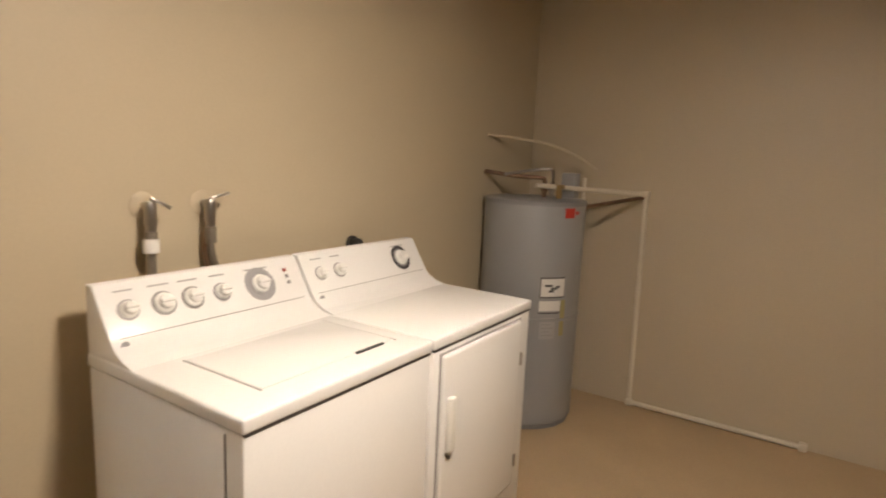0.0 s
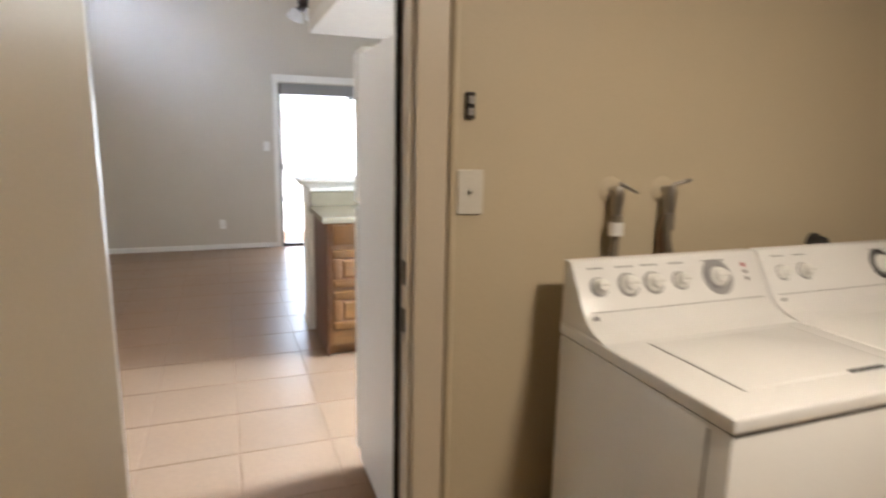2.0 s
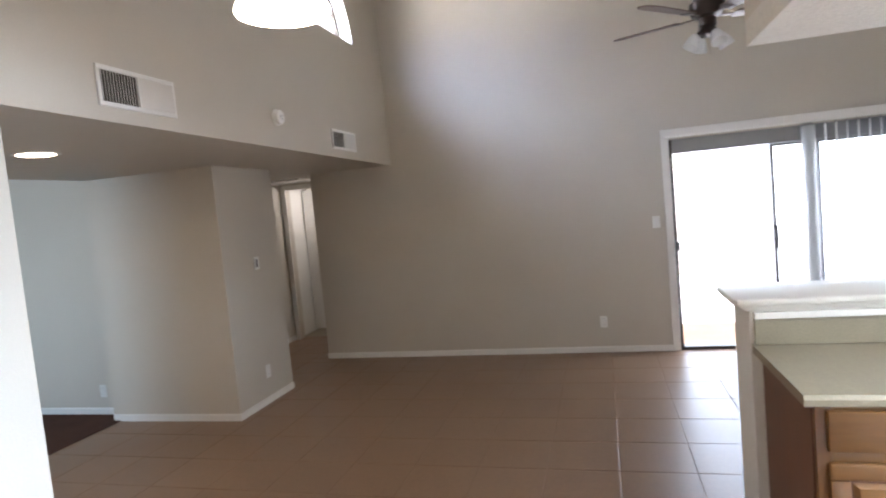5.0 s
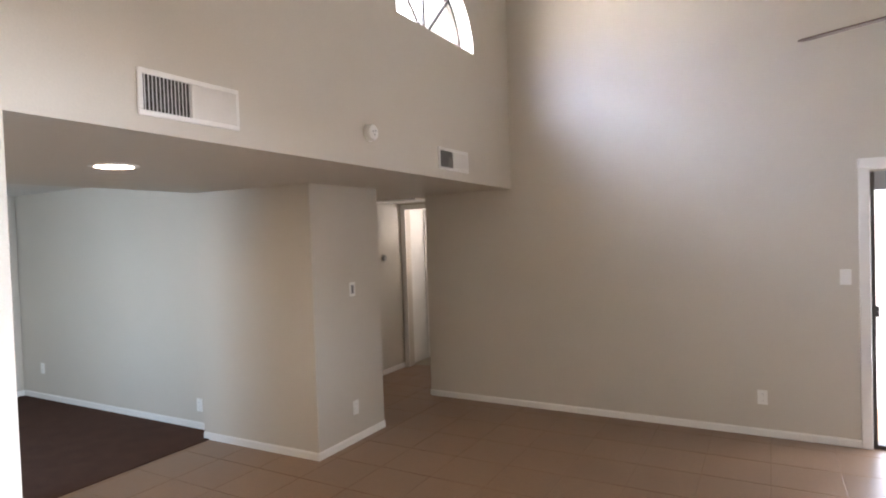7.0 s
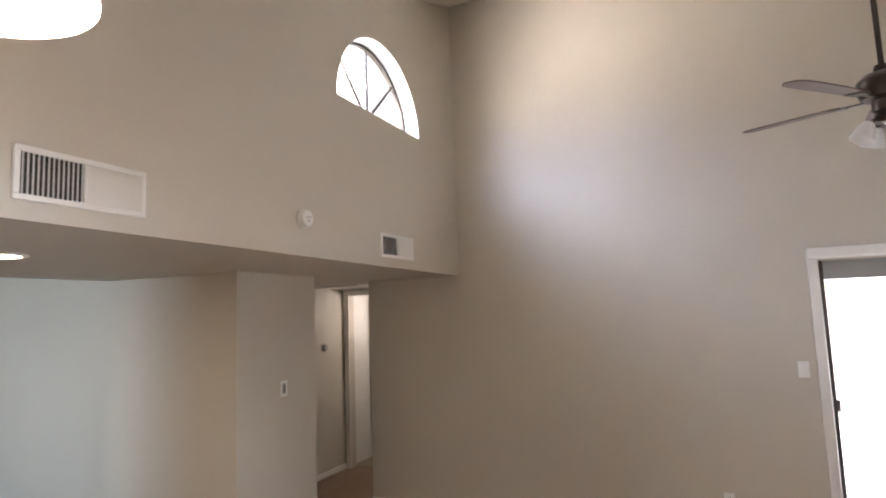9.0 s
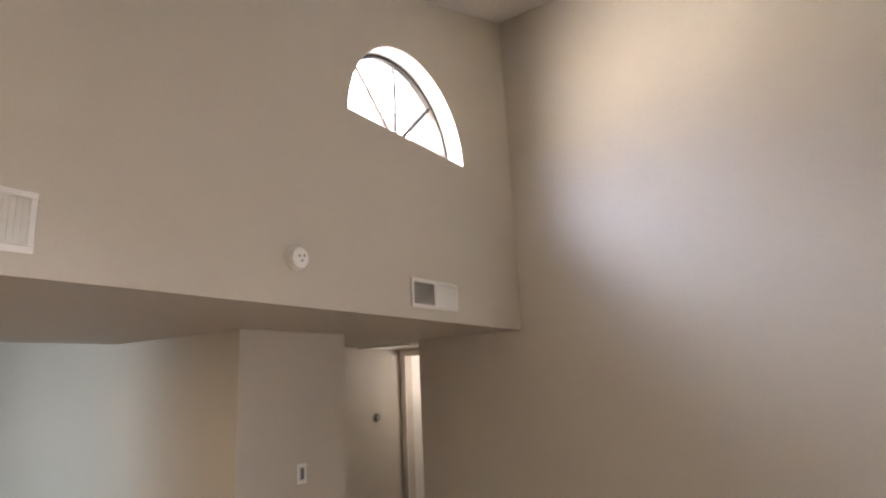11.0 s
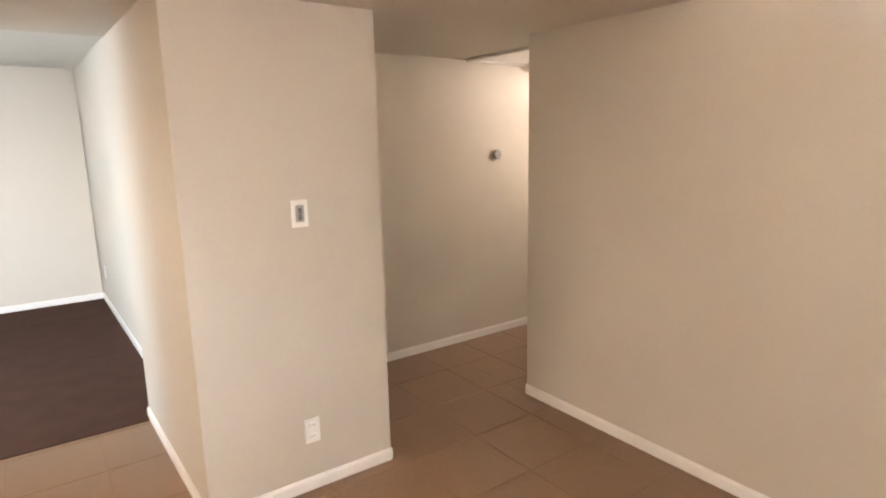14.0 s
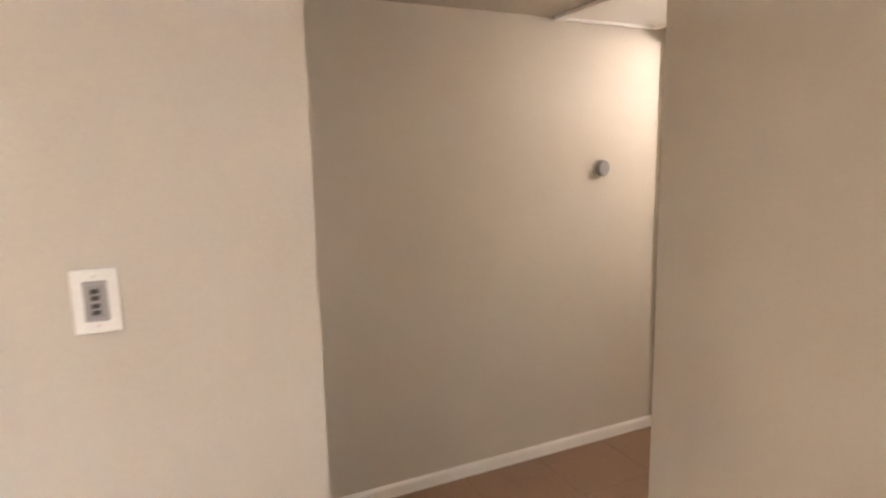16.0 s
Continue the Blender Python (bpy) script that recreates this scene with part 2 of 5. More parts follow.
def bm_lathe(profile, seg=32, at=(0, 0, 0), axis='Z'):
    """Turn (radius, height) pairs about an axis."""
    bm = bmesh.new()
    rings = []
    for r, h in profile:
        ring = []
        for i in range(seg):
            a = 2 * math.pi * i / seg
            p = Vector((r * math.cos(a), r * math.sin(a), h))
            if axis == 'X':
                p = Vector((p.z, p.x, p.y))
            elif axis == 'Y':
                p = Vector((p.x, p.z, p.y))
            ring.append(bm.verts.new(p + Vector(at)))
        rings.append(ring)
    for a, b in zip(rings, rings[1:]):
        for i in range(seg):
            j = (i + 1) % seg
            bm.faces.new((a[i], a[j], b[j], b[i]))
    for ring in (rings[0], rings[-1]):
        bm.faces.new(ring)
    bmesh.ops.remove_doubles(bm, verts=bm.verts[:], dist=1e-5)
    bmesh.ops.recalc_face_normals(bm, faces=bm.faces[:])
    return bm


def bm_prism(poly, axis, a, b):
    """Extrude a 2D outline. axis 'x': outline in (y, z); 'y': in (x, z); 'z': in (x, y)."""
    bm = bmesh.new()

    def p(u, v, w):
        return {'x': (w, u, v), 'y': (u, w, v), 'z': (u, v, w)}[axis]
    lo = [bm.verts.new(p(u, v, a)) for u, v in poly]
    hi = [bm.verts.new(p(u, v, b)) for u, v in poly]
    n = len(poly)
    bm.faces.new(lo); bm.faces.new(hi)
    for i in range(n):
        bm.faces.new((lo[i], lo[(i + 1) % n], hi[(i + 1) % n], hi[i]))
    bmesh.ops.recalc_face_normals(bm, faces=bm.faces[:])
    return bm


def bm_tube(points, r, seg=10, steps=8):
    """A round hose through points, smoothed."""
    pts = [Vector(p) for p in points]
    path = []
    for i in range(len(pts) - 1):
        p0, p1, p2, p3 = pts[max(i - 1, 0)], pts[i], pts[i + 1], pts[min(i + 2, len(pts) - 1)]
        for k in range(steps):
            t = k / steps
            path.append(0.5 * ((2 * p1) + (p2 - p0) * t + (2 * p0 - 5 * p1 + 4 * p2 - p3) * t * t + (3 * p1 - p0 - 3 * p2 + p3) * t ** 3))
    path.append(pts[-1])
    bm = bmesh.new()
    rings = []
    up = Vector((0.31, 0.52, 0.79)).normalized()
    for i, p in enumerate(path):
        d = (path[min(i + 1, len(path) - 1)] - path[max(i - 1, 0)]).normalized()
        s = d.cross(up).normalized()
        u = s.cross(d)
        rings.append([bm.verts.new(p + r * (math.cos(2 * math.pi * k / seg) * s + math.sin(2 * math.pi * k / seg) * u)) for k in range(seg)])
    for a, b in zip(rings, rings[1:]):
        for k in range(seg):
            bm.faces.new((a[k], a[(k + 1) % seg], b[(k + 1) % seg], b[k]))
    bm.faces.new(rings[0]); bm.faces.new(rings[-1])
    bmesh.ops.recalc_face_normals(bm, faces=bm.faces[:])
    return bm


def merge(*bms):
    out = bmesh.new()
    for b in bms:
        me = bpy.data.meshes.new("tmp")
        b.to_mesh(me); b.free()
        out.from_mesh(me)
        bpy.data.meshes.remove(me)
    return out


def mesh_of(name, bm, material, smooth=False):
    me = bpy.data.meshes.new(name)
    bm.to_mesh(me); bm.free()
    me.materials.append(material)
    if smooth:
        me.shade_smooth()
        me.set_sharp_from_angle(angle=radians(35))
    return me


def part(name, bm, material, parent, label="", smooth=False):
    ob = new(name, mesh_of(name, bm, material, smooth))
    ob.parent = parent
    ob.matrix_parent_inverse = Matrix.Identity(4)
    if label:
        tagged(ob, label)
    return ob


def solid(name, bm, material, label, category, kind="", smooth=False, group=""):
    return tagged(new(name, mesh_of(name, bm, material, smooth)), label, category, group, kind)


def thing(name, label, category, at=(0, 0, 0), rz=0, group=""):
    """An empty at a thing's base; its parts are built about it."""
    ob = new(name)
    ob.matrix_world = pose(*at, 0, 0, rz)
    return tagged(ob, label, category, group)


def structure(name, bm, material, label, category="wall"):
    return solid(name, bm, material, label, category, "structure")


# ---------------------------------------------------------------- plan
XG, XL = -1.93, -2.07            # the wall between garage and living room
XF = -8.115                      # far living room wall
YS = -2.29                       # upper wall over the soffit
YN = 3.75                        # living room's other side wall
ZS = 2.115                       # underside of the soffit
RISE = 0.38                      # slope of the vault


def soffit(x):
    """Front edge of the soffit, slightly out of level."""
    return 2.112 + 0.0088 * (x - XF)


def vault(x):
    return 4.73 + RISE * (XF - x)


structure("floor", bm_boxes([(-9.3, -4.40, -0.15, XL, YN, -0.003)]), GROUT, "dark grout bed under the beige floor tiles", "floor")
structure("floor_garage", bm_boxes([(XL, -4.2, -0.15, 5.6, 3.75, -0.002)]), GFLOOR, "tan coated concrete floor of the laundry garage", "floor")
structure("floor_dining", bm_boxes([(-6.45, -7.8, -0.15, -2.9, -4.33, 0.008)]), CARPET, "dark brown low pile carpet in the dining room", "carpet")

# garage shell; the door's opening runs from y -0.445 to 0.345
structure("wall_garage", bm_boxes([(XL, -4.52, 0, XG, -0.445, 3.3), (XL, 0.345, 0, XG, 3.9, 3.3), (XL, -0.445, 2.06, XG, 0.345, 3.3)]),
          GWALL, "tan painted wall with the laundry taps and a doorway", "wall")
structure("wall_living_east", bm_boxes([(XL - 0.006, -2.29, 0, XL - 0.0005, -0.50, 2.44), (XL - 0.006, 0.415, 0, XL - 0.0005, 3.75, 2.1)]),
          WALL, "greige painted living room side of the doorway wall", "wall")
structure("trim", bm_rbox(XG, 0.4325, 0, XG + 0.030, 0.4535, 2.3, 0.0095, 4), GWALL, "tan painted raised wall edge beside the door casing", "trim")
structure("wall_garage_north", bm_boxes([(XG, 3.61, 0, 5.6, 3.75, 2.5)]), GWALL, "tan painted wall behind the water heater", "wall")
structure("wall_garage_south", bm_boxes([(XG, -4.2, 0, 5.6, -4.06, 2.5)]), GWALL, "plain tan painted garage wall", "wall")
structure("wall_garage_east", bm_boxes([(5.46, -4.06, 0, 5.6, 3.61, 2.5)]), GWALL, "plain tan painted garage wall", "wall")
structure("ceiling_garage", bm_boxes([(XG, -4.2, 2.5, 5.6, 3.75, 2.6)]), CEIL, "textured garage ceiling", "ceiling")

# far wall with the sliding door's opening
structure("wall_far", bm_boxes([(XF - 0.15, -3.265, 0, XF, 0.525, 4.95), (XF - 0.15, 2.95, 0, XF, 3.9, 4.95), (XF - 0.15, 0.525, 2.05, XF, 2.95, 4.95)]),
          WALL, "tall greige painted wall with the patio door", "wall")
structure("wall_north", merge(bm_prism([(XL, 2.05), (XL, 2.6), (XF, 4.95), (XF, 2.05)], 'y', YN, YN + 0.15),
          bm_boxes([(XF, YN, 0, -3.95, YN + 0.15, 2.05), (-2.65, YN, 0, XL, YN + 0.15, 2.05), (-3.95, YN, 0, -2.65, YN + 0.15, 1.0)])), WALL, "greige painted side wall with the kitchen window's opening", "wall")

# upper wall over the soffit, with the half-round window's opening
AX, AZ, AR = -6.79, 3.212, 0.59


def arch_wall():
    y0, y1 = YS - 0.17, YS
    bms = [bm_prism([(xa, soffit(xa)), (xb, soffit(xb)), (xb, AZ), (xa, AZ)], 'y', y0, y1) for xa, xb in ((XF, AX - AR), (AX - AR, AX + AR), (AX + AR, -3.83))]
    bms.append(bm_prism([(XF, AZ), (AX - AR, AZ), (AX - AR, vault(AX - AR) + 0.05), (XF, vault(XF) + 0.05)], 'y', y0, y1))
    bms.append(bm_prism([(AX + AR, AZ), (-3.83, AZ), (-3.83, AZ + 0.02), (AX + AR, vault(AX + AR) + 0.05)], 'y', y0, y1))
    n = 24
    for i in range(n):
        a0, a1 = math.pi * i / n, math.pi * (i + 1) / n
        xa, xb = AX + AR * math.cos(a0), AX + AR * math.cos(a1)
        bms.append(bm_prism([(xa, AZ + AR * math.sin(a0)), (xb, AZ + AR * math.sin(a1)), (xb, vault(xb) + 0.05), (xa, vault(xa) + 0.05)], 'y', y0, y1))
    out = merge(*bms)
    bmesh.ops.remove_doubles(out, verts=out.verts[:], dist=1e-5)
    return out


structure("wall_south_upper", arch_wall(), WALL, "greige upper wall with a half-round window and air vents", "wall")
structure("wall_entry", bm_boxes([(-3.83, -4.4, 0, XL - 0.006, YS, 3.25)]), WALL, "greige painted wall end beside the entry", "wall")

def soffit_slab():
    bm = bm_boxes([(-9.3, -4.39, ZS, XF, YS - 0.17, 2.30), (XF, -4.39, ZS, -3.83, YS - 0.17, 2.30)])
    for v in bm.verts:
        if v.co.z < 2.2 and v.co.y > -3:
            v.co.z = soffit(max(v.co.x, XF))
    return bm


structure("ceiling_soffit", soffit_slab(), WALL, "low greige painted ceiling under the soffit", "ceiling")
structure("ceiling_dining", bm_boxes([(-6.45, -7.8, 2.29, -2.9, -4.39, 2.42)]), CEIL, "textured dining room ceiling", "ceiling")
structure("ceiling_vault", bm_prism([(XL + 0.1, vault(XL + 0.1)), (XL + 0.1, vault(XL + 0.1) + 0.15), (XF - 0.15, vault(XF - 0.15) + 0.15), (XF - 0.15, vault(XF - 0.15))],
          'y', YS - 0.17, YN + 0.15), CEIL, "sloping textured vaulted ceiling", "ceiling")

# column block, hall and dining walls
structure("wall_column", bm_prism([(-7.06, -4.41), (-6.172, -4.395), (-6.20, -3.13), (-7.06, -3.13)], 'z', 0, ZS + 0.03), WALL, "greige painted wall block between dining room and hall", "wall")
structure("wall_hall_back", bm_boxes([(-9.3, -4.42, 0, -7.06, -4.26, ZS + 0.02)]), WALL, "greige painted hall wall", "wall")
structure("wall_hall_side", bm_boxes([(-9.3, -3.265, 0, XF - 0.15, -3.12, ZS + 0.02)]), WALL, "greige painted hall wall", "wall")
structure("wall_hall_end", bm_boxes([(-9.25, -4.26, 0, -9.14, -4.19, ZS), (-9.25, -3.45, 0, -9.14, -3.265, ZS), (-9.25, -4.19, 2.03, -9.14, -3.45, ZS)]),
          WALL, "greige painted end wall of the hall with a doorway", "wall")
structure("wall_bath", bm_boxes([(-10.0, -4.42, 0, -9.88, -2.55, ZS), (-9.88, -4.42, 0, -9.3, -4.26, ZS), (-9.88, -2.67, 0, -9.25, -2.55, ZS), (-9.3, -3.12, 0, -9.25, -2.67, ZS)]),
          WHITE, "white painted walls of the small room beyond the hall", "wall")
structure("ceiling_bath", bm_boxes([(-10.0, -4.42, ZS, -9.3, -2.55, 2.30), (-9.3, -3.12, ZS, XF - 0.15, -2.45, 2.30)]), CEIL, "plain textured ceiling", "ceiling")
structure("floor_bath", bm_boxes([(-10.0, -4.42, -0.15, -9.3, -2.55, -0.001), (-9.3, -3.1, -0.15, -9.2, -2.55, -0.001)]), LAMINATE, "pale beige floor beyond the hall doorway", "floor")
structure("wall_dining_west", bm_prism([(-6.45, -7.8), (-6.267, -7.8), (-6.318, -4.412), (-6.45, -4.412)], 'z', 0, 2.30), WALL, "greige painted dining room wall", "wall")
structure("wall_dining_south", bm_boxes([(-6.26, -7.8, 0, -2.9, -7.60, 2.30)]), WALL, "greige painted dining room wall", "wall")
structure("wall_dining_east", bm_boxes([(-3.05, -7.60, 0, -2.9, -5.8, 2.30), (-3.05, -4.8, 0, -2.9, -4.4, 2.30), (-3.05, -5.8, 0, -2.9, -4.8, 0.6), (-3.05, -5.8, 2.05, -2.9, -4.8, 2.30)]),
          WALL, "greige painted dining room wall with a window", "wall")
structure("wall_dining_north", bm_boxes([(-4.75, -4.52, 0, -3.05, -4.401, 2.30)]), WALL, "greige painted wall between entry and dining room", "wall")

# kitchen's dropped ceiling
structure("ceiling_kitchen", bm_boxes([(-4.60, 0.44, 2.107, XL - 0.006, YN, 2.20)]), CEIL, "white textured dropped kitchen ceiling", "ceiling")
structure("wall_kitchen_fascia", merge(bm_prism([(-4.60, 2.20), (XL, 2.20), (XL, vault(XL) + 0.05), (-4.60, vault(-4.60) + 0.05)], 'y', 0.44, 0.54),
          bm_boxes([(-4.60, 0.54, 2.20, -4.50, YN, vault(-4.60) + 0.03)])), WALL, "greige fascia over the dropped kitchen ceiling", "wall")

# ---------------------------------------------------------------- baseboards
BB = 0.060


def board(x0, y0, x1, y1, nx, ny, z=0.0, label="white painted baseboard"):
    """A baseboard along a wall face from (x0, y0) to (x1, y1); (nx, ny) points into the room."""
    t = 0.012
    prof = [(0, 0), (t, 0), (t, BB - 0.012), (t * 0.4, BB), (0, BB)]
    bm = bmesh.new()
    rings = []
    for px, py in ((x0, y0), (x1, y1)):
        rings.append([bm.verts.new((px + nx * d, py + ny * d, z + h)) for d, h in prof])
    k = len(prof)
    for i in range(k):
        bm.faces.new((rings[0][i], rings[0][(i + 1) % k], rings[1][(i + 1) % k], rings[1][i]))
    bm.faces.new(rings[0]); bm.faces.new(rings[1])
    bmesh.ops.recalc_face_normals(bm, faces=bm.faces[:])
    return structure("baseboard", bm, WHITE, label, "baseboard")


board(XF, -3.265, XF, 0.458, 1, 0)
board(XF, -3.265 + 0.0, XF - 1.0, -3.265, 0, -1)
board(-7.06, -3.13, -6.188, -3.13, 0, 1)
board(-6.172, -4.395, -6.20, -3.13, 1, 0.022)
board(-7.06, -4.26, -7.06, -3.13, -1, 0)
board(-9.3, -4.26, -7.06, -4.26, 0, 1)
board(-6.270, -7.60, -6.318, -4.412, 1, 0.015, 0.008)
board(-6.26, -7.60, -3.05, -7.60, 0, 1, 0.008)
board(-4.75, -4.401, -3.83, -4.401, 0, 1)

# ---------------------------------------------------------------- doorway between garage and living room


LEAF = pose(XG + 0.002, -0.438, 0, 0, 0, -18)     # the leaf's hinge and its swing past a right angle


def door_leaf():
    bm = bm_rbox(0.0, 0.0, 0.012, 0.795, 0.045, 2.045, 0.003)
    bmesh.ops.transform(bm, matrix=LEAF, verts=bm.verts[:])
    return bm


def doorway():
    jl, jr, top = -0.445, 0.345, 2.06
    fr = structure("door_frame", bm_boxes([(XL - 0.012, jl, 0, -2.006, jl + 0.018, top), (XL - 0.012, jr - 0.018, 0, -2.006, jr, top), (XL - 0.012, jl + 0.018, top - 0.018, -2.006, jr - 0.018, top)]),
                   WHITE, "white and tan painted door frame in the garage wall", "door frame")
    for bx in ((-2.0055, jl, 0, XG + 0.0004, jl + 0.0175, top), (-2.0055, jr - 0.0175, 0, XG + 0.0004, jr, top), (-2.0055, jl + 0.018, top - 0.018, XG + 0.0004, jr - 0.018, top)):
        part("jamb_lining", bm_boxes([bx]), TANTRIM, fr, "tan painted garage side of the jamb")
    # stops with their dark weather strip
    part("door_stop", bm_boxes([(-2.05, jl + 0.018, 0, -2.02, jl + 0.030, top - 0.018), (-2.05, jr - 0.030, 0, -2.02, jr - 0.018, top - 0.018)]), WHITE, fr)
    part("weather_strip", bm_boxes([(-2.02, jl + 0.018, 0, -2.005, jl + 0.028, top - 0.018)]), BLACK, fr, "black weather strip")
    part("weather_strip", bm_boxes([(-2.02, jr - 0.033, 0, -2.005, jr - 0.018, top - 0.018)]), BLACK, fr, "black weather strip")
    for z in (0.93, 1.07):
        part("strike_plate", bm_rbox(-1.985, jr - 0.021, z - 0.035, -1.955, jr - 0.0175, z + 0.035, 0.001, 1), BRONZE, fr, "dark metal strike plate")
    # casings
    def casing(name, x0, x1, m):
        part(name, merge(bm_rbox(x0, jr - 0.006, 0, x1, jr + 0.085, top + 0.06, 0.005)), m, fr)
        part(name, merge(bm_rbox(x0, jl - 0.065, 0, x1, jl + 0.006, top + 0.06, 0.005)), m, fr)
        part(name, merge(bm_rbox(x0, jl + 0.006, top - 0.006, x1, jr - 0.006, top + 0.06, 0.005)), m, fr)
    casing("casing", XG + 0.0005, XG + 0.020, TANTRIM)
    casing("casing", XL - 0.022, XL - 0.0065, WHITE)
    part("threshold", bm_rbox(XL - 0.005, jl + 0.019, -0.002, XG + 0.005, jr - 0.019, 0.010, 0.004), BRONZE, fr, "low dark metal threshold")
    # the leaf stands open into the garage
    d = tagged(new("door_1", mesh_of("door_1", door_leaf(), DOORP)),
               "tan painted flush door standing open into the garage", "door", "", "structure")
    for side in (0, 1):
        kb = bm_lathe([(0.0, 0.0), (0.030, 0.0), (0.030, 0.006), (0.012, 0.012), (0.012, 0.035), (0.026, 0.045), (0.028, 0.060), (0.018, 0.070), (0.0, 0.071)], 20, (0, 0, 0), 'Y')
        bmesh.ops.transform(kb, matrix=LEAF @ pose(0.725, 0.045 * side, 0.95, 0, 0, 180 * (1 - side)), verts=kb.verts[:])
        part("door_knob", kb, BRASS, d, "brass knob", True)


doorway()

# ---------------------------------------------------------------- laundry


def knob(x, y, z, r, tilt, parent, ring=None):
    """A dial on the sloping console face."""
    m = pose(x, y, z, 0, 90 - tilt, 0)
    base = bm_lathe([(r * 1.25, 0), (r * 1.25, 0.002), (0, 0.0021)], 28)
    bmesh.ops.transform(base, matrix=m, verts=base.verts[:])
    b = bm_lathe([(r, 0.001), (r, 0.008), (r * 0.78, 0.013), (r * 0.72, 0.024), (r * 0.6, 0.026), (0, 0.0262)], 28)
    bar = bm_rbox(-r * 0.18, -r * 0.72, 0.012, r * 0.18, r * 0.72, 0.032, 0.002, 1)
    kb = merge(b, bar)
    bmesh.ops.transform(kb, matrix=m, verts=kb.verts[:])
    part("dial_ring", base, ring or GREYINK, parent, "grey printed dial ring", True)
    part("dial", kb, PLASTIC, parent, "white control dial with a raised grip", True)


def console(name_parent, y0, y1, xb, z0):
    """The raised control panel: an upright wedge with a sloping face."""
    prof = [(xb, z0), (-1.585, z0), (-1.605, z0 + 0.003), (-1.65, z0 + 0.014), (-1.685, z0 + 0.034), (-1.708, z0 + 0.061), (-1.779, z0 + 0.178), (-1.786, z0 + 0.183), (xb, z0 + 0.183)]
    bm = bm_prism(prof, 'y', y0, y1)
    bmesh.ops.bevel(bm, geom=[e for e in bm.edges if all(abs(abs(v.co.y - (y0 + y1) / 2) - (y1 - y0) / 2) < 1e-5 for v in e.verts) and e.verts[0].co.z + e.verts[1].co.z > 2 * z0 + 0.02 and abs(e.verts[0].co.y - e.verts[1].co.y) < 1e-5],
                    offset=0.004, segments=2, profile=0.5, affect='EDGES')
    return part("control_panel", bm, ENAMEL, name_parent, "", True)


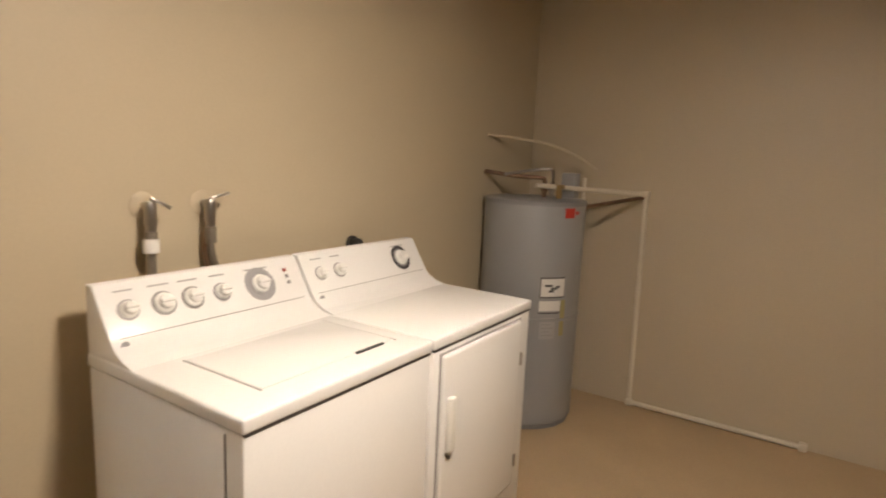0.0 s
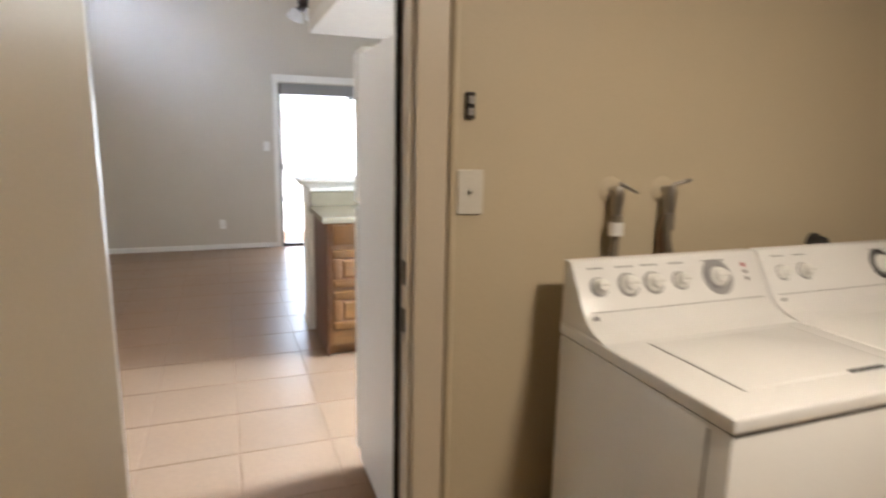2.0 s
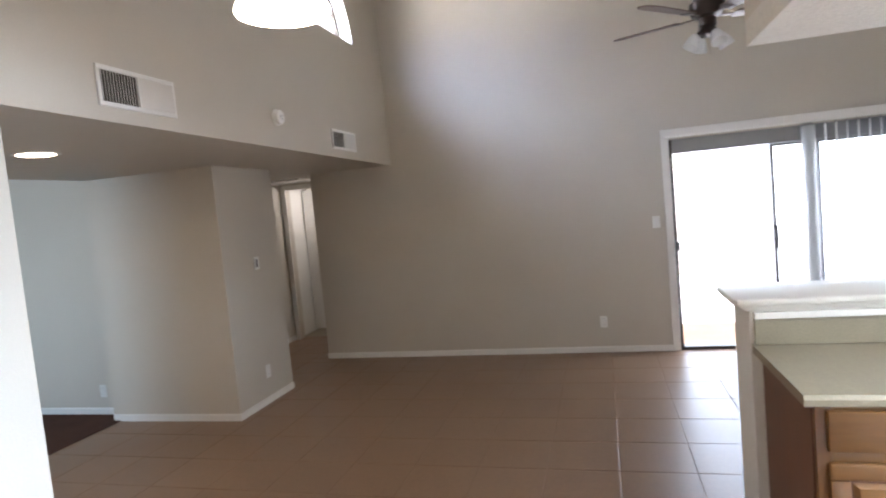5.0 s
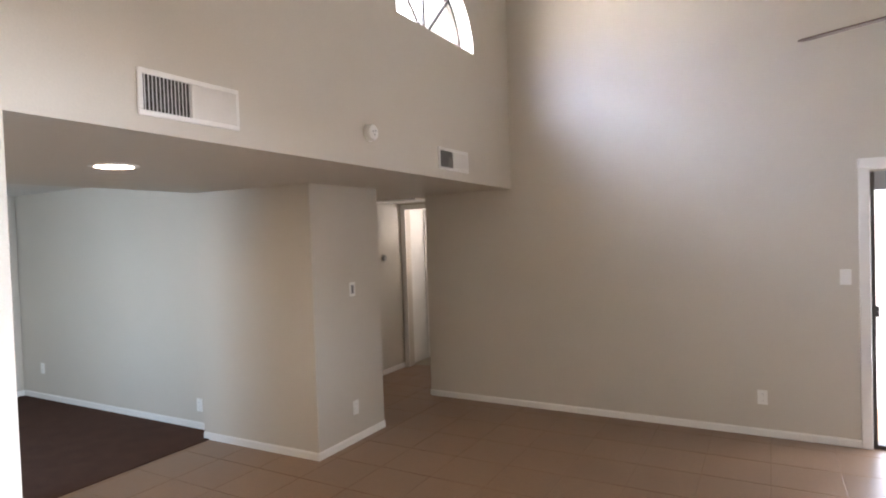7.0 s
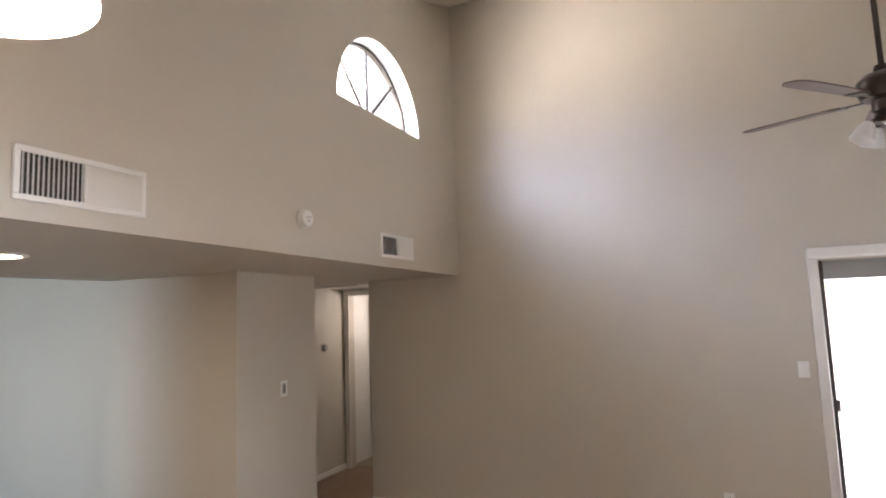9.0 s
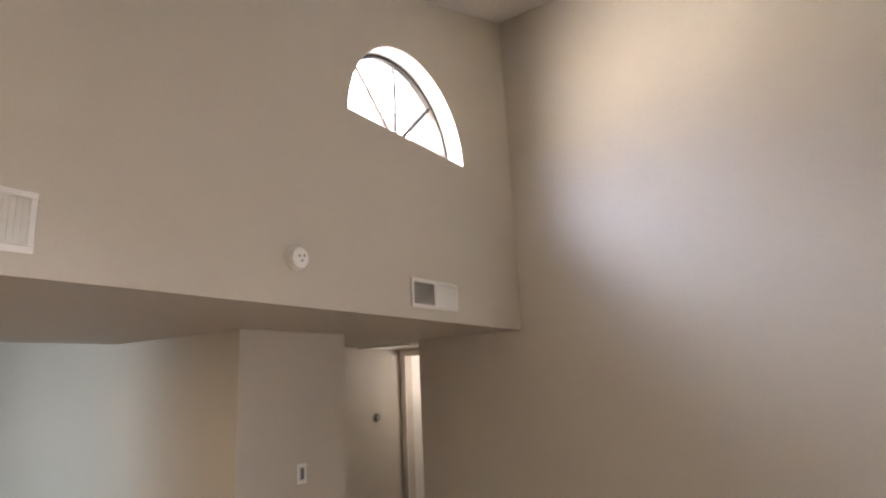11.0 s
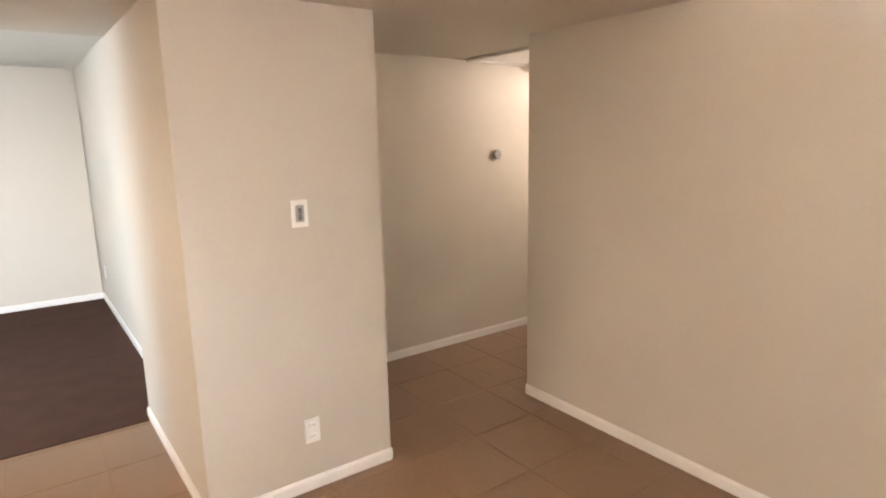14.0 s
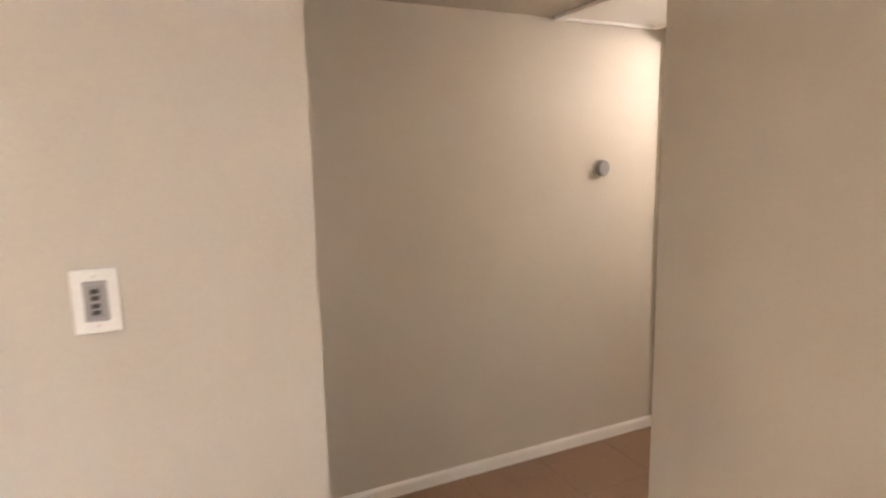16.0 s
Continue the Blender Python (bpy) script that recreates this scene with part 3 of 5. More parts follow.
def laundry_machine(kind, y0, y1):
    xb, xf, zt = -1.815, -1.200, 0.937
    t = thing(kind, "white top-loading washing machine with five control dials" if kind == "washing_machine" else "white front-door clothes dryer with three control dials",
              "washing machine" if kind == "washing_machine" else "dryer")
    part("cabinet", bm_rbox(xb, y0 + 0.004, 0.03, xf + 0.006, y1 - 0.004, zt - 0.038, 0.008), ENAMEL, t, "", True)
    part("top", bm_rbox(xb, y0, zt - 0.036, xf + 0.010, y1, zt, 0.007, 3), ENAMEL, t, "", True)
    part("top_seam", bm_boxes([(xb + 0.01, y0 + 0.008, zt - 0.043, xf + 0.0065, y1 - 0.008, zt - 0.034)]), DARK, t, "dark seam under the top")
    for yy in (y0 + 0.05, y1 - 0.05):
        for xx in (xb + 0.06, xf - 0.06):
            part("foot", bm_cyl((xx, yy, 0), (xx, yy, 0.035), 0.02), BLACK, t, "black levelling foot")
    z0 = zt - 0.003
    console(t, y0 + 0.004, y1 - 0.004, xb, z0)
    part("panel_seam", bm_boxes([(-1.712, y0 + 0.03, z0 + 0.053, -1.7025, y1 - 0.03, z0 + 0.0565)]), GREYP, t, "thin dark seam at the panel's foot")
    tilt = math.degrees(math.atan2(0.071, 0.117))
    def put(u, y):
        p = Vector((-1.7075, y, z0 + 0.0615)) + Vector((-0.071, 0, 0.117)).normalized() * u
        return p.x, p.y, p.z
    if kind == "washing_machine":
        for yy, r in ((0.820, 0.023), (0.918, 0.028), (1.005, 0.027), (1.101, 0.023)):
            knob(*put(0.064, yy), r, tilt, t, GREYP if yy in (0.918, 1.005) else None)
        knob(*put(0.066, 1.243), 0.030, tilt, t)
        x, y, z = put(0.066, 1.243)
        ring = bm_lathe([(0.056, 0), (0.056, 0.001), (0.039, 0.0012), (0.039, 0.0)], 32)
        bmesh.ops.transform(ring, matrix=pose(x, y, z, 0, 90 - tilt, 0), verts=ring.verts[:])
        part("dial_scale", ring, GREYINK, t, "grey printed cycle scale")
        for k, u in enumerate((0.098, 0.076, 0.054)):
            x, y, z = put(u, 1.355)
            b = bm_rbox(-0.006, -0.005, -0.001, 0.006, 0.005, 0.004, 0.001, 1)
            bmesh.ops.transform(b, matrix=pose(x, y, z, 0, 90 - tilt, 0), verts=b.verts[:])
            part("indicator", b, REDL if k == 0 else GREYP, t, "small indicator")
        # lid with its slot
        part("lid", bm_rbox(-1.575, y0 + 0.125, zt - 0.004, -1.285, y1 - 0.07, zt + 0.003, 0.002), ENAMEL, t, "", True)
        for a in (y0 + 0.120, y1 - 0.068):
            part("lid_gap", bm_boxes([(-1.58, a, zt - 0.002, -1.28, a + 0.004, zt + 0.0012)]), GREYP, t, "dark gap beside the lid")
        part("finger_slot", bm_rbox(-1.292, 1.190, zt - 0.002, -1.280, 1.308, zt + 0.0045, 0.002, 1), BLACK, t, "dark finger slot of the lid")
        part("badge", bm_rbox(-1.305, 1.350, zt - 0.001, -1.293, 1.364, zt + 0.002, 0.001, 1), GREYINK, t)
        part("badge", bm_lathe([(0.011, 0), (0.011, 0.0015), (0, 0.0016)], 20, (-1.690, y0 + 0.035, z0 + 0.040), 'X'), GREYINK, t, "round maker's badge")
        part("side_seam", bm_boxes([(xf - 0.055, y0 + 0.002, 0.05, xf - 0.050, y0 + 0.0045, zt - 0.05)]), GREYP, t, "vertical side seam")
    else:
        for yy, r in ((1.507, 0.021), (1.602, 0.023)):
            knob(*put(0.062, yy), r, tilt, t, None if yy < 1.55 else GREYP)
        knob(*put(0.064, 1.972), 0.032, tilt, t, GREYP)
        x, y, z = put(0.064, 1.972)
        ring = bm_lathe([(0.054, 0), (0.054, 0.001), (0.041, 0.0012), (0.041, 0.0)], 32)
        bmesh.ops.transform(ring, matrix=pose(x, y, z, 0, 90 - tilt, 0), verts=ring.verts[:])
        part("dial_scale", ring, INK, t, "dark printed timer scale")
        # front door
        dr = part("door", bm_rbox(xf + 0.006, y0 + 0.045, 0.20, xf + 0.022, y1 - 0.095, zt - 0.060, 0.012, 3), ENAMEL, t, "", True)
        part("door_gap", bm_boxes([(xf + 0.005, y0 + 0.039, 0.194, xf + 0.010, y1 - 0.089, zt - 0.054)]), GREYP, t, "dark gap round the door")
        part("handle", bm_rbox(xf + 0.02, y0 + 0.062, 0.555, xf + 0.044, y0 + 0.100, 0.74, 0.010, 3), PLASTIC, dr, "white moulded door handle", True)
        part("handle_screw", bm_lathe([(0.006, 0), (0.006, 0.003), (0, 0.0035)], 12, (xf + 0.021, y0 + 0.081, 0.535), 'X'), GREYP, dr)
        for z in (0.30, 0.72):
            part("hinge", bm_rbox(xf + 0.012, y1 - 0.100, z - 0.025, xf + 0.026, y1 - 0.086, z + 0.025, 0.003, 1), CHROME, t, "metal door hinge")
        part("badge", bm_lathe([(0.010, 0), (0.010, 0.0015), (0, 0.0016)], 20, (-1.690, y0 + 0.035, z0 + 0.040), 'X'), GREYINK, t, "round maker's badge")
    # rows of unreadable lettering over the dials
    for yy, w in (((0.820, 0.05), (0.918, 0.06), (1.005, 0.06), (1.101, 0.05), (1.243, 0.09)) if kind == "washing_machine" else ((1.507, 0.05), (1.602, 0.05), (1.972, 0.08))):
        x, y, z = put(0.118, yy)
        b = bm_boxes([(-0.002, -w / 2, 0, 0.002, w / 2, 0.0008)])
        bmesh.ops.transform(b, matrix=pose(x, y, z, 0, 90 - tilt, 0), verts=b.verts[:])
        part("lettering", b, GREYINK, t, "small grey lettering")
    return t


laundry_machine("washing_machine", 0.747, 1.425)
laundry_machine("dryer", 1.431, 2.115)


def tap(y, turn):
    t = thing("hose_tap", "chrome laundry tap in a round wall plate", "tap", (XG, y, 1.29), 0, "laundry taps")
    part("wall_plate", bm_lathe([(0.040, 0.0), (0.040, 0.003), (0.030, 0.008), (0.016, 0.010), (0.0, 0.0101)], 28, (0.0005, 0, 0.01), 'X'), GWALL, t, "painted round wall plate", True)
    part("spout", merge(bm_cyl((0.005, 0, 0.01), (0.045, 0, 0.008), 0.012), bm_lathe([(0.017, -0.045), (0.017, 0.012), (0.012, 0.024), (0.0, 0.026)], 18, (0.042, 0, 0.0)),
         bm_cyl((0.042, 0, -0.045), (0.042, 0, -0.075), 0.015, seg=8)), CHROME, t, "worn chrome spout", True)
    lever = bm_rbox(-0.007, -0.010, -0.005, 0.007, 0.056, 0.005, 0.004, 2)
    bmesh.ops.transform(lever, matrix=pose(0.052, 0.004, 0.030, -turn, 0, -12), verts=lever.verts[:])
    h = merge(bm_cyl((0.042, 0, 0.012), (0.052, 0.004, 0.030), 0.008), lever)
    part("lever", h, CHROME, t, "chrome lever", True)
    return t


tap(0.972, 28)
tap(1.168, -14)


def hose(points, r, m, label, collar=None):
    t = solid("water_hose", bm_tube(points, r, 10), m, label, "hose", smooth=True)
    for (a, b, rr, mm) in collar or ():
        part("collar", bm_cyl(a, b, rr, seg=14), mm, t, "hose coupling", True)
    return t


hose([(-1.888, 0.972, 1.215), (-1.886, 0.970, 1.14), (-1.880, 0.966, 1.06), (-1.872, 0.962, 0.95), (-1.87, 0.96, 0.5), (-1.87, 0.96, 0.06)], 0.014, STEEL, "braided steel hose hanging behind the washing machine",
     [((-1.888, 0.972, 1.225), (-1.886, 0.971, 1.175), 0.018, STEEL), ((-1.886, 0.970, 1.205), (-1.884, 0.969, 1.165), 0.023, PAPER), ((-1.868, 0.984, 1.075), (-1.866, 0.984, 1.015), 0.014, BLACK)])
hose([(-1.888, 1.168, 1.215), (-1.886, 1.168, 1.15), (-1.880, 1.186, 1.08), (-1.872, 1.225, 0.98), (-1.87, 1.25, 0.5), (-1.87, 1.25, 0.06)], 0.012, STEEL, "grey braided hose bending behind the washing machine",
     [((-1.888, 1.168, 1.225), (-1.886, 1.168, 1.175), 0.018, STEEL)])
hose([(-1.905, 1.168, 1.215), (-1.905, 1.160, 1.15), (-1.900, 1.172, 1.07), (-1.895, 1.196, 0.98), (-1.89, 1.22, 0.5), (-1.89, 1.22, 0.06)], 0.010, COPPER, "thin brownish hose beside the grey one")
# dryer cord's plug
pl = thing("power_plug", "dark round dryer plug in a wall socket", "plug", (XG, 1.872, 1.098))
part("socket", bm_lathe([(0.034, 0), (0.034, 0.012), (0.026, 0.016), (0, 0.0161)], 24, (0.0005, 0, 0), 'X'), BLACK, pl, "", True)
part("plug", bm_lathe([(0.024, 0.012), (0.026, 0.045), (0.018, 0.055), (0, 0.056)], 20, (0, 0, 0), 'X'), BLACK, pl, "black plug", True)
part("cord", bm_tube([(0.05, 0, -0.005), (0.055, 0.0, -0.07), (0.045, 0.01, -0.25), (0.05, 0.0, -0.7), (0.05, 0.0, -1.07)], 0.008, 8), BLACK, pl, "black cord", True)


def wall_plate(name, label, category, at, rz, w=0.072, h=0.116, style="switch", m=PLASTIC, group=""):
    """A plate on a wall; its face looks along local +x."""
    t = thing(name, label, category, at, rz, group)
    part("plate", bm_rbox(0.0005, -w / 2, -h / 2, 0.007, w / 2, h / 2, 0.003, 2), m, t)
    if style == "switch":
        part("toggle", merge(bm_boxes([(0.006, -0.006, -0.012, 0.0085, 0.006, 0.012)]), bm_rbox(0.006, -0.004, -0.002, 0.018, 0.004, 0.009, 0.0015, 1)), m, t)
    elif style == "outlet":
        for s in (-1, 1):
            o = part("socket", bm_rbox(0.005, -0.017, s * 0.027 - 0.015, 0.0095, 0.017, s * 0.027 + 0.015, 0.003, 1), m, t)
            for k in (-1, 1):
                part("slot", bm_boxes([(0.0085, k * 0.006 - 0.001, s * 0.027 - 0.003, 0.0099, k * 0.006 + 0.001, s * 0.027 + 0.006)]), INK, o, "dark slot")
    elif style == "control":
        b = part("inset", bm_rbox(0.005, -0.019, -0.036, 0.009, 0.019, 0.036, 0.002, 1), GREYINK, t, "pale grey inset frame")
        part("window", bm_rbox(0.0085, -0.012, -0.030, 0.0105, 0.013, 0.028, 0.001, 1), GREYP, b, "grey slotted insert")
        for z in (-0.020, -0.008, 0.006, 0.018):
            part("slot", bm_rbox(0.0095, -0.007, z - 0.0042, 0.0118, 0.006, z + 0.0042, 0.001, 1), INK, b, "dark slot")
    for s in (-1, 1):
        if style != "outlet":
            part("screw", bm_lathe([(0.003, 0), (0.003, 0.001), (0, 0.0012)], 10, (0.007, 0, s * 0.044), 'X'), IVORY, t)
    return t


wall_plate("light_switch", "ivory light switch on the garage wall", "light switch", (XG, 0.504, 1.299), 0, m=IVORY, w=0.078, h=0.125)
hk = thing("key_holder", "small dark holder screwed to the garage wall", "holder", (XG, 0.495, 1.533))
part("backplate", bm_rbox(0.0005, -0.014, -0.036, 0.012, 0.014, 0.036, 0.004), BRONZE, hk, "dark brown backplate")
part("clip", merge(bm_rbox(0.010, -0.009, 0.004, 0.022, 0.009, 0.025, 0.004), bm_rbox(0.010, -0.008, -0.026, 0.019, 0.008, -0.006, 0.003)), GREYP, hk, "worn grey clip")

# ---------------------------------------------------------------- water heater


def water_heater():
    cx, cy, r, h = -1.655, 3.105, 0.285, 1.268
    t = thing("water_heater", "grey cylindrical water heater with a red label and notices", "water heater", (cx, cy, 0))
    part("tank", bm_lathe([(0.0, 0.02), (r - 0.02, 0.02), (r, 0.035), (r, 0.62), (r + 0.004, 0.625), (r + 0.004, 0.635), (r, 0.64), (r, h - 0.02), (r - 0.008, h), (0.0, h + 0.002)], 64), TANK, t, "", True)
    part("base_ring", bm_lathe([(0.0, 0.0), (r - 0.012, 0.0), (r - 0.012, 0.022), (0, 0.0221)], 48), TANKCAP, t, "", True)
    part("top_cap", bm_lathe([(r + 0.004, h - 0.022), (r + 0.004, h - 0.002), (r - 0.01, h + 0.006), (0, h + 0.012), (0, h - 0.022)], 64), TANKCAP, t, "dark top rim", True)

    def label(a0, a1, z0, z1, m, name, off=0.0012, lab=""):
        bm = bmesh.new()
        n = 10
        pts = [(math.radians(a0 + (a1 - a0) * i / n)) for i in range(n + 1)]
        lo = [bm.verts.new(((r + off) * math.cos(a), (r + off) * math.sin(a), z0)) for a in pts]
        hi = [bm.verts.new(((r + off) * math.cos(a), (r + off) * math.sin(a), z1)) for a in pts]
        for i in range(n):
            bm.faces.new((lo[i], lo[i + 1], hi[i + 1], hi[i]))
        return part(name, bm, m, t, lab)
    label(-31, -17, 1.185, 1.238, REDL, "red_label", lab="red maker's label")
    label(-16, -9, 1.204, 1.220, REDL, "red_label", lab="red maker's label")
    label(-54, -25, 0.755, 0.868, PAPER, "notice", lab="white safety notice with a dark border")
    label(-54, -25, 0.860, 0.868, INK, "notice_band", 0.002)
    label(-54, -25, 0.755, 0.762, INK, "notice_line", 0.002)
    label(-54, -53, 0.762, 0.860, INK, "notice_line", 0.002)
    for a0, a1, z in ((-49, -40, 0.822), (-44, -38, 0.792), (-36, -31, 0.815), (-42, -34, 0.806)):
        label(a0, a1, z - 0.006, z + 0.006, INK, "notice_mark", 0.002)
    label(-54, -29, 0.682, 0.738, PAPER, "notice", lab="white notice with fine print")
    label(-54, -29, 0.668, 0.674, INK, "notice_line", 0.002)
    label(-52, -34, 0.525, 0.645, GREYINK, "notice", lab="faded grey notice with fine print")
    for k in range(5):
        label(-50, -36 - (k % 2) * 4, 0.545 + 0.02 * k, 0.550 + 0.02 * k, GREYP, "print_line", 0.002)
    label(-28, -22, 0.54, 0.74, YELLOW, "energy_label", lab="narrow yellow energy label")
    # connections on the top
    for dx, dy in ((0.05, 0.0), (0.085, 0.02)):
        part("nipple", merge(bm_cyl((dx, dy, h), (dx, dy, h + 0.10), 0.013), bm_cyl((dx, dy, h + 0.045), (dx, dy, h + 0.075), 0.020, seg=8)), COPPER if dx < 0.06 else CHROME, t, "pipe connection", True)
    part("hot_line", bm_tube([(0.05, 0.0, h + 0.02), (0.05, 0.0, h + 0.10), (0.03, -0.01, h + 0.118), (-0.10, -0.06, h + 0.122), (-0.272, -0.12, h + 0.14)], 0.012, 12), COPPER, t, "dull copper water line", True)
    part("cold_line", bm_tube([(0.085, 0.02, h + 0.04), (0.085, 0.02, h + 0.15), (0.06, 0.0, h + 0.168), (-0.06, -0.05, h + 0.150), (-0.16, -0.09, h + 0.128)], 0.009, 12), CHROME, t, "flexible steel water line", True)
    part("valve_box", bm_rbox(0.10, 0.12, h, 0.18, 0.20, h + 0.15, 0.004), TANK, t, "grey junction box")
    part("relief_valve", merge(bm_cyl((0.14, 0.0, h), (0.14, 0.0, h + 0.07), 0.016), bm_rbox(0.125, -0.01, h + 0.06, 0.155, 0.05, h + 0.085, 0.004)), BRASS, t, "brass relief valve", True)
    part("power_conduit", bm_tube([(-0.272, -0.10, 1.615), (-0.18, 0.06, 1.605), (-0.02, 0.20, 1.575), (0.10, 0.30, 1.52), (0.22, 0.36, 1.44)], 0.008, 10), GWALL, t, "pale flexible conduit", True)
    part("corner_strap", bm_rbox(-0.300, -0.02, 0.05, -0.285, 0.05, h - 0.03, 0.003), BRONZE, t, "dark strap beside the tank")
    return t


water_heater()
# drain line: from the tank along the wall and down to the floor
pp = thing("drain_pipe", "cream plastic drain pipe along the wall beside the heater", "pipe")
part("pipe_run", bm_cyl((-1.62, 3.03, 1.345), (-1.165, 3.585, 1.310), 0.013), PVC, pp, "", True)
part("pipe_drop", bm_cyl((-1.165, 3.59, 1.310), (-1.147, 3.59, 0.02), 0.013), PVC, pp, "", True)
part("pipe_floor", bm_cyl((-1.147, 3.59, 0.018), (-0.21, 3.59, 0.018), 0.013), PVC, pp, "", True)
part("elbow", bm_rbox(-1.185, 3.570, 1.290, -1.145, 3.609, 1.330, 0.008), PVC, pp, "", True)
part("elbow", bm_rbox(-1.167, 3.570, 0.0, -1.127, 3.609, 0.040, 0.008), PVC, pp, "", True)
part("elbow", bm_rbox(-0.235, 3.565, 0.0, -0.195, 3.609, 0.045, 0.008), PVC, pp, "", True)
part("riser", merge(bm_cyl((-1.43, 3.26, 1.268), (-1.43, 3.26, 1.395), 0.010)), PVC, pp)
cr = thing("copper_pipe", "dull copper pipe from the heater to the wall", "pipe")
part("pipe", bm_cyl((-1.40, 3.22, 1.235), (-1.17, 3.60, 1.295), 0.011), COPPER, cr, "", True)
part("elbow", bm_cyl((-1.40, 3.22, 1.215), (-1.40, 3.22, 1.255), 0.014), COPPER, cr, "", True)

# garage ceiling lamp
gl = thing("ceiling_lamp", "flush opal dome ceiling lamp, lit", "ceiling lamp", (-0.35, 1.0, 2.5))
part("base", bm_lathe([(0.15, -0.0005), (0.15, -0.02), (0.0, -0.0201)], 36), PLASTIC, gl, "", True)
part("dome", bm_lathe([(0.142, -0.02), (0.138, -0.045), (0.115, -0.068), (0.07, -0.082), (0, -0.088)], 36), DOMELIT, gl, "glowing opal dome", True)

# ---------------------------------------------------------------- kitchen


def refrigerator():
    x0, x1, y0, y1, h = XL - 0.04, -2.735, 0.364, 1.12, 1.752
    t = thing("refrigerator", "white refrigerator with a textured side panel", "refrigerator")
    part("cabinet", bm_rbox(x0, y0, 0.05, x1, y1, h, 0.008), FRIDGE, t, "", True)
    part("base", bm_boxes([(x0 - 0.02, y0 + 0.02, 0.0, x1 + 0.02, y1 - 0.02, 0.05)]), BLACK, t, "dark base grille")
    part("gasket", bm_boxes([(x1 - 0.012, y0 + 0.006, 0.09, x1, y1 - 0.006, h - 0.006)]), GREYP, t, "grey door gasket")
    for z0, z1, n in ((0.085, 1.16, "lower_door"), (1.175, h + 0.012, "freezer_door")):
        d = part(n, bm_rbox(x1 - 0.072, y0 - 0.002, z0, x1 - 0.012, y1 + 0.002, z1, 0.014, 3), FRIDGE, t, "", True)
        part("handle", bm_rbox(x1 - 0.115, y1 - 0.06, z0 + 0.1 if z0 > 1 else z1 - 0.55, x1 - 0.07, y1 - 0.03, z1 - 0.08 if z0 > 1 else z1 - 0.06, 0.008), PLASTIC, d, "white moulded handle", True)
    part("hinge_cover", bm_rbox(x1 - 0.06, y0 + 0.005, h, x1 + 0.06, y0 + 0.045, h + 0.022, 0.006), PLASTIC, t, "white hinge cover")
    part("hinge_cover", bm_rbox(x1 + 0.27, y0 + 0.02, h, x1 + 0.33, y0 + 0.06, h + 0.018, 0.008), PLASTIC, t, "white top cap")
    return t


refrigerator()

CX, CY0 = -4.085, 0.455        # front plane and end plane of the peninsula cabinets


def drawer_unit(y0, y1, end=False):
    """A base unit with a flat top drawer and two framed drawers; its front looks along +x."""
    t = thing("base_cabinet", "honey oak base cabinet with three drawers" if end else "honey oak base cabinet with drawers beside the end unit", "cabinet", (0, 0, 0), 0, "peninsula base cabinets")
    part("carcass", bm_boxes([(-4.66, y0 + 0.004, 0.095, CX - 0.02, y1, 0.892)]), OAKD, t)
    if end:
        part("end_panel", bm_rbox(-4.66, y0 - 0.004, 0.0, CX - 0.02, y0 + 0.003, 0.892, 0.001, 1), OAKD, t, "dark reddish oak veneer end panel")
    part("toe_kick", bm_boxes([(-4.60, y0 + 0.004, 0.0, CX - 0.075, y1, 0.095)]), OAKH, t, "recessed oak toe kick")
    # face frame
    for b in ((y0, y0 + 0.045, 0.085, 0.892), (y1 - 0.030, y1, 0.085, 0.892)):
        part("stile", bm_rbox(CX - 0.02, b[0], b[2], CX, b[1], b[3], 0.002, 1), OAK, t)
    for z0, z1 in ((0.085, 0.195), (0.440, 0.482), (0.712, 0.760), (0.872, 0.892)):
        part("rail", bm_rbox(CX - 0.02, y0 + 0.045, z0, CX - 0.001, y1 - 0.022, z1, 0.002, 1), OAKH, t)
    a, b = y0 + 0.030, y1 - 0.022
    d = part("drawer_front", bm_rbox(CX, a, 0.754, CX + 0.019, b, 0.882, 0.006, 2), OAKH, t, "flat oak drawer front", True)
    for z0, z1 in ((0.474, 0.720), (0.190, 0.447)):
        fw = 0.055
        d = part("drawer_front", bm_rbox(CX, a + 0.01, z0 + 0.01, CX + 0.010, b - 0.01, z1 - 0.01, 0.002, 1), OAKD, t, "framed oak drawer front with a raised centre panel")
        part("frame_rail", bm_rbox(CX, a, z1 - fw, CX + 0.022, b, z1, 0.009, 3), OAKH, d, "", True)
        part("frame_rail", bm_rbox(CX, a, z0, CX + 0.022, b, z0 + fw, 0.009, 3), OAKH, d, "", True)
        part("frame_stile", bm_rbox(CX, a, z0 + fw, CX + 0.0195, a + fw, z1 - fw, 0.004, 2), OAK, d, "", True)
        part("frame_stile", bm_rbox(CX, b - fw, z0 + fw, CX + 0.0195, b, z1 - fw, 0.004, 2), OAK, d, "", True)
        bm = bm_boxes([(CX + 0.004, a + fw + 0.008, z0 + fw + 0.008, CX + 0.019, b - fw - 0.008, z1 - fw - 0.008)])
        face = [f for f in bm.faces if f.normal.x > 0.9]
        bmesh.ops.inset_region(bm, faces=face, thickness=0.022, depth=0.0)
        for v in bm.verts:
            edge = min(abs(v.co.y - (a + fw + 0.008)), abs(v.co.y - (b - fw - 0.008)), abs(v.co.z - (z0 + fw + 0.008)), abs(v.co.z - (z1 - fw - 0.008)))
            if edge < 0.001 and v.co.x > CX + 0.01:
                v.co.x = CX + 0.010
        part("centre_panel", bm, OAKH, d)
    return t


drawer_unit(CY0, CY0 + 0.562, True)


